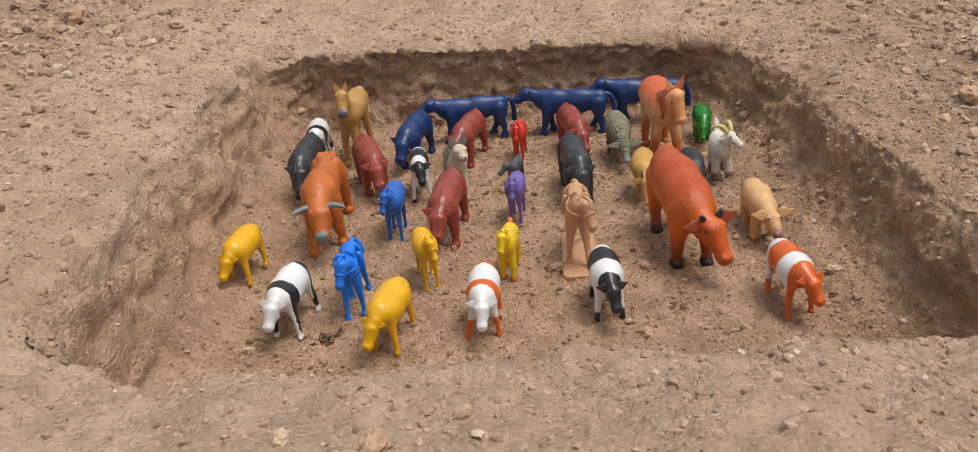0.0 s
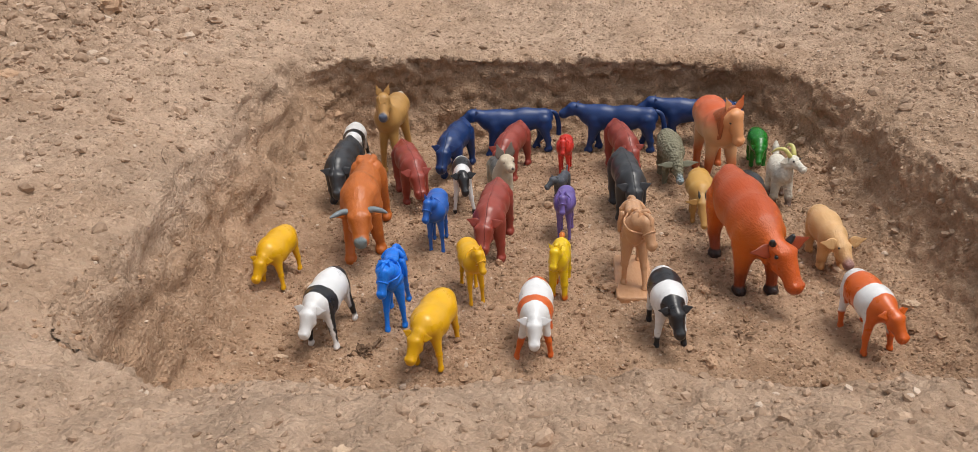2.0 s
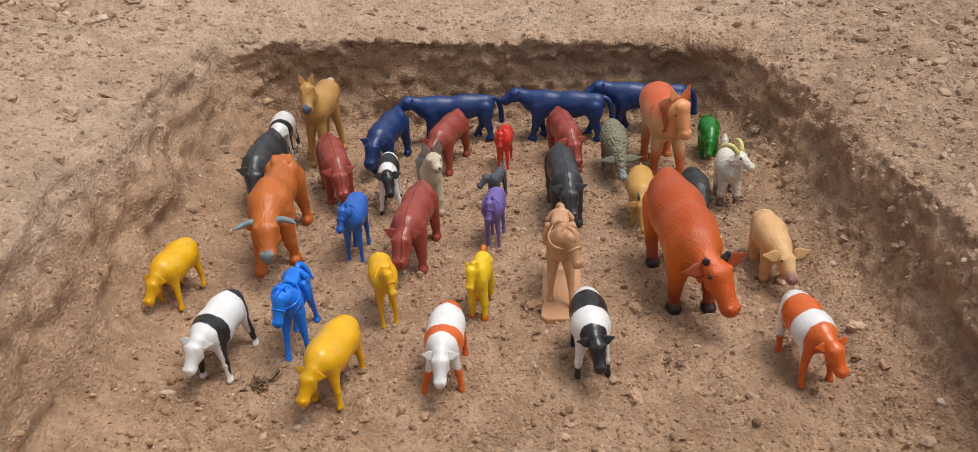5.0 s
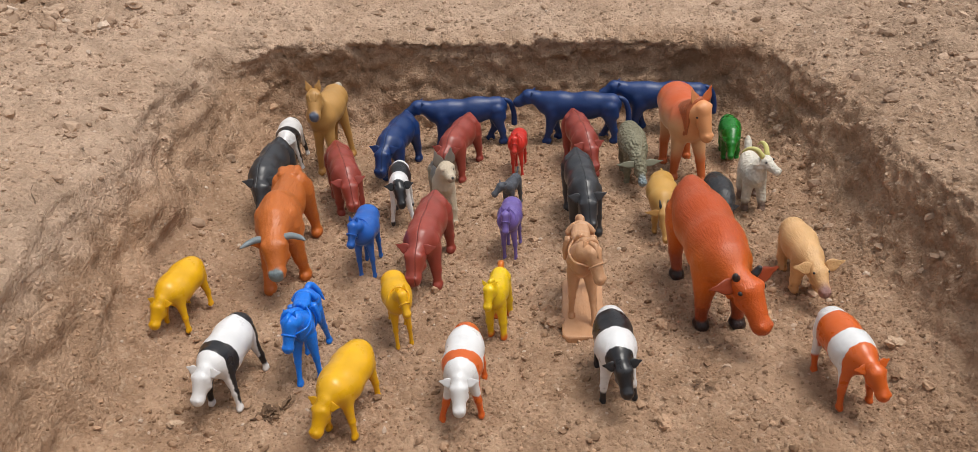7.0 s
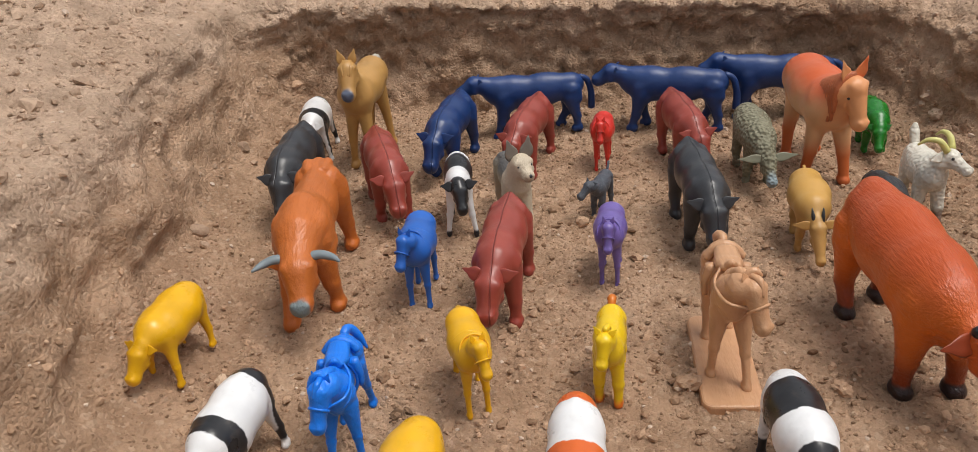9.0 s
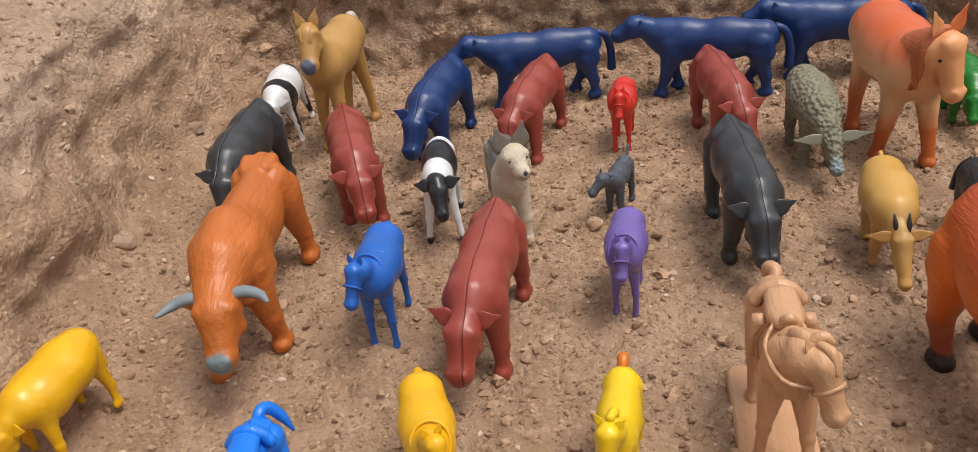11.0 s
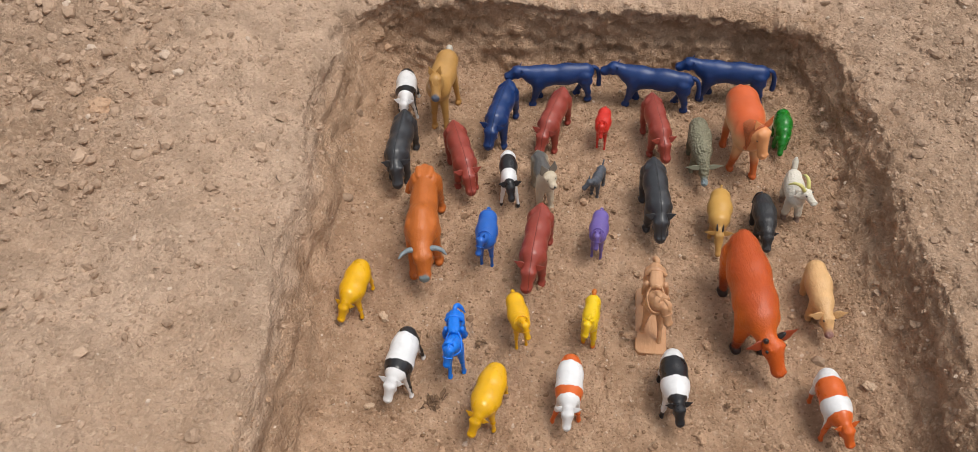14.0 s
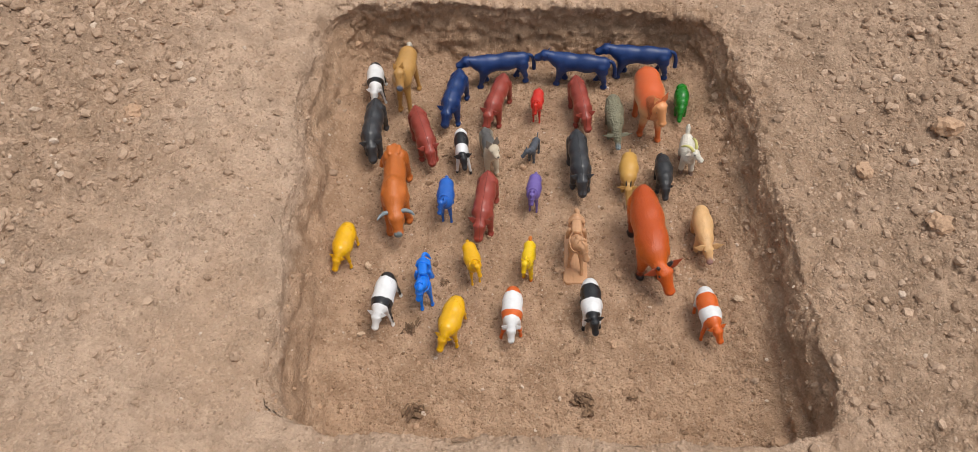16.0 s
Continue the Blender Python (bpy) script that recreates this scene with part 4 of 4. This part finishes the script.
f.tail([(-2.9, 0, 3.9), (-3.5, 0, 3.2), (-3.7, 0, 2.2)], [0.26, 0.3, 0.16])

# the grey donkey
donkey_grey = plastic("slate_grey_plastic", (0.085, 0.095, 0.115), rough=0.55, fur=120.0)
f = Figure("donkey_skin", [(-1.5, 2.9, 0.62), (0.0, 2.8, 0.7), (1.1, 2.9, 0.66)], [(1.2, 3.1, 0.56), (1.8, 3.4, 0.46), (2.1, 3.4, 0.44), (2.9, 2.7, 0.3)],
           (1.0, -1.4, 0.42, 2.4, 0.36, 0.2, 0.24, (0.2, -0.1, -0.1, 0.2)), turn=-38, wy=0.9, blend=0.45)
f.make("toy_donkey", donkey_grey, (0.042, 0.124), (0.024, 0.084), "small slate-grey toy donkey turning its head", "toy donkey")
f.ears(2, (-0.1, 0.25, 0.25), (-0.35, 0.7, 0.45), 0.34)
f.tail([(-2.0, 0, 3.2), (-2.5, 0, 3.9)], [0.12, 0.1])

# the sheep
sheep_grey = plastic("sheep_wool", (0.23, 0.215, 0.14), [("x", 0.0435, 0.08, (0.25, 0.31, 0.33), 0.002)], rough=0.75, wool=1.0)
f = Figure("sheep_skin", [(-2.4, 3.7, 1.2), (-0.8, 3.55, 1.35), (1.2, 3.5, 1.3)], [(1.6, 3.5, 1.1), (2.7, 3.1, 0.8), (3.4, 2.6, 0.62), (4.4, 1.5, 0.36)],
           (1.2, -2.2, 0.72, 2.6, 0.5, 0.3, 0.32, (0.2, -0.1, -0.1, 0.2)), turn=4, wy=0.9, blend=0.6)
f.make("toy_sheep", sheep_grey, (0.153, 0.195), (0.158, 0.106), "grey-green woolly toy sheep with spread ears", "toy sheep")
f.ears(2, (0.0, 0.4, 0.3), (-0.1, 1.95, 0.35), 0.55, material=plastic("sheep_skin_paint", (0.27, 0.27, 0.19), rough=0.6))
f.tail([(-3.4, 0, 4.0), (-3.8, 0, 3.3), (-3.7, 0, 2.5)], [0.24, 0.24, 0.16])

# the goat
goatpaint = plastic("goat_white", (0.74, 0.70, 0.60), [("x", 0.0372, 0.08, (0.66, 0.30, 0.26), 0.0008), ("z", -0.01, 0.009, (0.20, 0.13, 0.10), 0.003)], rough=0.6, wool=0.35)
f = Figure("goat_skin", [(-2.0, 3.3, 0.95), (-0.4, 3.2, 1.1), (1.2, 3.4, 1.05)], [(1.3, 3.7, 0.8), (1.8, 4.5, 0.56), (2.2, 4.85, 0.58), (3.3, 4.3, 0.32)],
           (1.1, -1.8, 0.65, 2.4, 0.48, 0.32, 0.34, (0.3, -0.1, -0.1, 0.2)), turn=46, wy=0.9, blend=0.55)
f.make("toy_goat", goatpaint, (0.254, 0.116), (0.258, 0.052), "white toy goat with curved yellow horns and pink nose", "toy goat")
f.horns(2, [(-0.1, 0.3, 0.5), (-0.5, 0.6, 1.15), (-1.1, 0.9, 1.2), (-1.6, 1.1, 0.8)], [0.22, 0.2, 0.15, 0.06], CREAM_HORN, "yellow curved horn")
f.ears(2, (-0.2, 0.5, 0.2), (-0.5, 1.3, 0.1), 0.5)
f.eyes(2, (0.4, 0.5, 0.2), 0.1, DARK)
f.tail([(-2.7, 0, 3.9), (-3.1, 0, 4.7), (-3.15, 0, 5.2)], [0.3, 0.34, 0.14])

# the green boar
green = plastic("green_plastic", (0.012, 0.19, 0.018), rough=0.36)
f = Figure("green_boar_skin", [(-1.7, 3.1, 1.05), (-0.2, 3.05, 1.2), (1.2, 2.9, 1.1)], [(1.5, 2.9, 0.95), (2.3, 2.6, 0.74), (2.8, 2.3, 0.62), (3.7, 1.4, 0.34)],
           (1.0, -1.6, 0.68, 2.2, 0.5, 0.28, 0.3, (0.2, 0.0, -0.1, 0.2)), turn=-6, wy=0.92, blend=0.6)
f.make("toy_boar", green, (0.263, 0.230), (0.256, 0.166), "glossy green plastic toy boar with lowered head", "toy boar")
f.ears(2, (-0.2, 0.4, 0.4), (-0.4, 0.9, 0.75), 0.45)
f.tail([(-2.6, 0, 3.6), (-3.0, 0.2, 3.0), (-2.9, 0.2, 1.8)], [0.14, 0.12, 0.14])

# the antelope
fawn = plastic("fawn_plastic", (0.52, 0.29, 0.085), rough=0.5, tint=(0.03, 0.044, (0.58, 0.32, 0.06), 0.6))
f = Figure("antelope_skin", [(-2.2, 3.4, 1.0), (-0.6, 3.25, 1.12), (1.0, 3.2, 1.05)], [(1.3, 3.2, 0.85), (2.2, 2.85, 0.56), (2.7, 2.5, 0.54), (3.9, 0.95, 0.28)],
           (1.0, -1.9, 0.6, 2.6, 0.42, 0.24, 0.26, (0.3, -0.2, -0.1, 0.3)), turn=6, wy=1.08, blend=0.6)
f.make("toy_antelope", fawn, (0.172, 0.080), (0.165, 0.003), "fawn toy antelope grazing with short dark horns", "toy antelope")
f.ears(2, (-0.1, 0.35, 0.25), (-0.2, 1.45, 0.3), 0.5)
f.horns(2, [(-0.05, 0.22, 0.35), (-0.25, 0.3, 0.85), (-0.5, 0.34, 1.25)], [0.13, 0.12, 0.04], DARK, "dark horn")
f.tail([(-3.0, 0, 3.9), (-3.4, 0, 4.1)], [0.14, 0.1])

# the black ox behind the large cow
ink = plastic("black_plastic", (0.028, 0.029, 0.032), rough=0.45, fur=90.0)
f = Figure("black_ox_skin", [(-1.8, 3.2, 1.05), (-0.2, 3.2, 1.2), (1.3, 3.2, 1.15)], [(1.6, 3.2, 1.0), (2.5, 3.0, 0.8), (3.0, 2.7, 0.7), (3.8, 1.9, 0.42)],
           (1.1, -1.7, 0.68, 2.4, 0.5, 0.3, 0.32, (0.2, 0.0, -0.1, 0.2)), wy=0.95, blend=0.6)
f.make("toy_ox", ink, (0.219, 0.078), (0.219, 0.005), "small black toy ox with a thin hanging tail", "toy ox")
f.ears(2, (-0.2, 0.45, 0.3), (-0.3, 1.1, 0.4), 0.42)
f.tail([(-2.7, -0.1, 3.8), (-3.1, -0.5, 3.1), (-3.0, -0.7, 1.9)], [0.16, 0.12, 0.18])

# the tan pig
pigpaint = plastic("tan_pig_paint", (0.76, 0.46, 0.21), [("x", 0.0445, 0.09, (0.30, 0.16, 0.14), 0.003)], rough=0.5, fur=130.0)
f = Figure("tan_pig_skin", [(-2.6, 3.1, 1.15), (-0.8, 3.0, 1.3), (1.3, 2.95, 1.25)], [(1.8, 3.0, 1.0), (2.7, 2.85, 0.82), (3.3, 2.65, 0.76), (4.5, 1.8, 0.42)],
           (1.4, -2.2, 0.78, 2.2, 0.58, 0.38, 0.38, (0.2, -0.1, -0.1, 0.2)), turn=8, wy=0.92, blend=0.7)
f.make("toy_pig", pigpaint, (0.261, -0.018), (0.264, -0.106), "tan toy pig with spread ears and dark snout", "toy pig")
f.ears(2, (-0.1, 0.55, 0.45), (-0.05, 1.8, 0.75), 0.85)
f.eyes(2, (0.45, 0.55, 0.35), 0.1, DARK)

# ---- stones, grit and dry leaves ----
rng = np.random.default_rng(5)


def pebble_shapes(detail, count):
    shapes = []
    for k in range(count):
        bm = bmesh.new()
        bmesh.ops.create_icosphere(bm, subdivisions=detail, radius=1.0)
        bm.verts.ensure_lookup_table()
        v = np.array([p.co[:] for p in bm.verts])
        f = np.array([[q.index for q in face.verts] for face in bm.faces])
        bm.free()
        v = v * (1 + 0.34 * fbm(v + k * 11.0, 1.7, 2, 0.7, k))[:, None]
        shapes.append((v * np.array([1.0, rng.uniform(0.65, 0.95), rng.uniform(0.5, 0.8)]), f))
    return shapes


def scatter(name, count, low, high, detail, area, label, power=2.2, material=None, sunk=0.10):
    """Many small stones lying on the soil, joined."""
    shapes = pebble_shapes(detail, 8)
    verts, faces, base = [], [], 0
    tries = 0
    while len(verts) < count and tries < count * 4:
        tries += 1
        x, y = area(rng)
        z, normal = ground_at(x, y)
        if normal.z < 0.35:
            continue
        r = low + (high - low) * rng.random() ** power
        v, f = shapes[rng.integers(8)]
        m = np.array(Euler(rng.uniform(-0.5, 0.5, 2).tolist() + [rng.uniform(0, 6.28)]).to_matrix())
        verts.append((v * r) @ m.T + np.array([x, y, z + r * sunk]))
        faces.append(f + base)
        base += len(v)
    me = mesh_from(name, np.concatenate(verts), np.concatenate(faces), material or GRIT, smooth=False)
    return tagged(new(name, me), label, "gravel", kind="stuff")


def on_floor(g):
    return g.uniform(-0.26, 0.32), g.uniform(-0.38, 0.35)


def around(g):
    while True:
        x, y = g.normal(0.03, 0.42), g.normal(-0.05, 0.45)
        if not (-0.27 < x < 0.33 and -0.39 < y < 0.36) and abs(x) < 1.1 and -0.8 < y < 1.1:
            return x, y


def loose_heap(g):
    return -0.62 + g.normal(0, 0.14), 0.38 + g.normal(0, 0.26)


scatter("grit", 23000, 0.0005, 0.0017, 1, on_floor, "fine brown soil grit over the pit floor")
scatter("gravel", 5200, 0.0010, 0.0035, 1, on_floor, "small brown soil crumbs on the pit floor", 3.4, sunk=0.25)
scatter("gravel", 90, 0.003, 0.0058, 2, on_floor, "scattered larger soil crumbs in the pit", 2.0, sunk=0.25)
scatter("grit", 24000, 0.0006, 0.0026, 1, around, "fine grit on the soil round the pit", material=DRY_GRIT)
scatter("gravel", 3600, 0.0012, 0.004, 1, around, "small soil crumbs round the pit", 2.0, material=DRY_GRIT)
scatter("gravel", 260, 0.0025, 0.007, 2, around, "brown soil crumbs round the pit", 3.0, material=DRY_GRIT)
scatter("gravel", 1000, 0.0025, 0.010, 2, loose_heap, "loose clods of dug soil", 2.6, material=DRY_GRIT)


def right_bank(g):
    return 0.60 + g.normal(0, 0.13), -0.05 + g.normal(0, 0.32)


scatter("gravel", 3200, 0.0014, 0.008, 1, right_bank, "loose soil crumbs beside the pit", 3.4, material=DRY_GRIT, sunk=0.2)


def left_bank(g):
    return -0.58 + g.normal(0, 0.12), -0.02 + g.normal(0, 0.32)


scatter("gravel", 2600, 0.0014, 0.007, 1, left_bank, "loose soil crumbs over the smoothed bank", 3.4, material=DRY_GRIT, sunk=0.2)


def stone(x, y, r, label, colour=None):
    v, f = pebble_shapes(3, 1)[0]
    z, _ = ground_at(x, y)
    me = mesh_from("stone", v * r, f, colour or GRIT, smooth=False)
    ob = new("stone", me)
    ob.matrix_basis = pose(x, y, z + r * 0.3, rng.uniform(-15, 15), rng.uniform(-15, 15), rng.uniform(0, 360))
    return tagged(ob, label, "stone", "larger stones")


pale = stone_material("pale_stone", (0.50, 0.35, 0.24), (0.60, 0.44, 0.31))
for x, y, r, c, label in (
        (-0.190, -0.100, 0.006, pale, "pale flat stone beside a yellow toy cow"),
        (0.070, -0.105, 0.007, None, "rounded brown stone by the beige base"),
        (0.226, -0.106, 0.007, None, "brown stone beside the large toy cow"),
        (0.136, -0.218, 0.006, None, "small brown stone on the pit floor"),
        (0.298, -0.155, 0.006, pale, "pale chip of stone on the pit floor"),
        (-0.186, -0.205, 0.005, pale, "pale flat chip near the white toy cow"),
        (0.148, -0.112, 0.006, None, "small brown stone by the cow's hoof"),
        (-0.059, -0.498, 0.0050, pale, "pale pebble on the near rim"),
        (-0.018, -0.505, 0.0075, None, "brown clod on the near rim"),
        (0.322, -0.345, 0.011, None, "large clod at the pit's corner"),
        (0.025, -0.614, 0.0065, None, "dark clod on the near soil"),
        (0.46, -0.02, 0.012, None, "brown clod on the soil beside the pit"),
        (0.52, -0.12, 0.014, None, "brown clod on the soil beside the pit"),
        (0.58, 0.05, 0.020, None, "large brown clod on the soil"),
        (-0.495, 0.03, 0.013, None, "brown clod on the loose soil"),
        (-0.55, 0.36, 0.020, None, "large clod of dug soil")):
    stone(x, y, r, label, c)

# clods one could pick up, lying on the loose soil
CLODS = []
for k in range(6):
    v, f = pebble_shapes(3, 1)[0]
    CLODS.append(mesh_from("clod", v, f, DRY_GRIT, smooth=False))


def clod(x, y, r, label):
    z, normal = ground_at(x, y)
    ob = new("clod", CLODS[rng.integers(6)])
    ob.matrix_basis = Matrix.Translation((x, y, z + r * 0.25)) @ Euler(rng.uniform(-0.4, 0.4, 2).tolist() + [rng.uniform(0, 6.28)]).to_matrix().to_4x4() @ Matrix.Scale(r, 4)
    return tagged(ob, label, "clod", "loose clods")


for k in range(30):
    clod(-0.60 + rng.normal(0, 0.13), 0.34 + rng.normal(0, 0.22), rng.uniform(0.006, 0.014), "rough brown clod on the heap of dug soil")
for k in range(26):
    clod(0.62 + rng.normal(0, 0.13), -0.02 + rng.normal(0, 0.28), rng.uniform(0.005, 0.012), "rough brown clod on the open soil")
for k in range(16):
    clod(rng.uniform(-0.35, 0.35), -0.56 + rng.normal(0, 0.06), rng.uniform(0.003, 0.006), "small dark clod on the near rim")

ROOT = plastic("dry_root", (0.16, 0.10, 0.06), rough=0.8)
for x, y, turn_z, length in ((-0.285, -0.125, 40, 3.2), (-0.30, -0.02, -20, 2.2), (0.20, -0.045, 15, 2.6), (0.052, 0.41, 100, 1.8)):
    bm = bmesh.new()
    pts = [(length * (k / 4 - 0.5), rng.normal(0, 0.14), 0.05 + 0.12 * math.sin(k * 1.3) ** 2) for k in range(5)]
    tube(bm, pts, [0.05, 0.06, 0.05, 0.04, 0.02], 6, 3)
    for v in bm.verts:
        v.co *= 0.01
    me = bpy.data.meshes.new("root")
    bm.to_mesh(me)
    bm.free()
    me.materials.append(ROOT)
    ob = new("root", me)
    z, normal = ground_at(x, y)
    ob.matrix_basis = Matrix.Translation((x, y, z)) @ normal.to_track_quat("Z", "Y").to_matrix().to_4x4() @ pose(0, 0, 0, 0, 0, turn_z)
    tagged(ob, "thin dry brown root lying on the soil", "root", "dry roots")

n = Nodes("dry_leaf")
p = n.coords()
n.link(n.mix(n.smooth(n.noise(p, 200.0, 5), 0.35, 0.7), (0.10, 0.055, 0.03), (0.25, 0.15, 0.085)), n.bsdf.inputs["Base Color"])
n.bsdf.inputs["Roughness"].default_value = 0.85
LEAF = n.mat


def dry_leaf(x, y, size, pieces, label):
    """A heap of curled leaf scraps."""
    bm = bmesh.new()
    for k in range(pieces):
        a, tilt = rng.uniform(0, 6.28), rng.uniform(-0.6, 0.6)
        c = Vector((rng.normal(0, size * 0.35), rng.normal(0, size * 0.35), size * 0.12 * rng.random()))
        m = Matrix.Rotation(a, 3, "Z") @ Matrix.Rotation(tilt, 3, "X")
        L, W = size * rng.uniform(0.5, 0.9), size * rng.uniform(0.07, 0.20)
        rows = []
        for i in range(7):
            t = i / 6 - 0.5
            w = W * (1 - (2 * t) ** 2) + W * 0.08
            rows.append([c + m @ Vector((L * t, w * s, size * (0.10 * s * s + 0.10 * t * t + 0.05 * math.sin(9 * t + k)))) for s in (-1, -0.4, 0.4, 1)])
        grid = [[bm.verts.new(q) for q in row] for row in rows]
        for r0, r1 in zip(grid, grid[1:]):
            for q in range(3):
                bm.faces.new((r0[q], r0[q + 1], r1[q + 1], r1[q]))
    me = bpy.data.meshes.new("dry_leaf")
    bm.to_mesh(me)
    bm.free()
    for face in me.polygons:
        face.use_smooth = True
    me.materials.append(LEAF)
    ob = new("dry_leaf", me)
    z, _ = ground_at(x, y)
    ob.matrix_basis = Matrix.Translation((x, y, z + 0.0005))
    solid = ob.modifiers.new("thickness", "SOLIDIFY")
    solid.thickness = 0.0004
    return tagged(ob, label, "dry leaf", "leaf litter")


for x, y, s, k, label in ((-0.120, -0.195, 0.015, 18, "dark shredded dry leaves by the blue toy horse"), (-0.083, -0.125, 0.011, 7, "scrap of dark dry leaf"),
                          (-0.095, 0.098, 0.012, 4, "curled brown leaf scraps behind a toy pony"), (-0.112, -0.305, 0.022, 9, "dark crumpled dry leaf on the pit floor"),
                          (0.098, -0.292, 0.020, 14, "tangle of brown dry leaf shreds"), (0.155, -0.285, 0.012, 3, "small brown leaf scraps"), (0.165, -0.185, 0.012, 3, "brown leaf scrap on the soil"),
                          (0.285, -0.03, 0.012, 3, "dark leaf scrap near the wall")):
    dry_leaf(x, y, s, k, label)
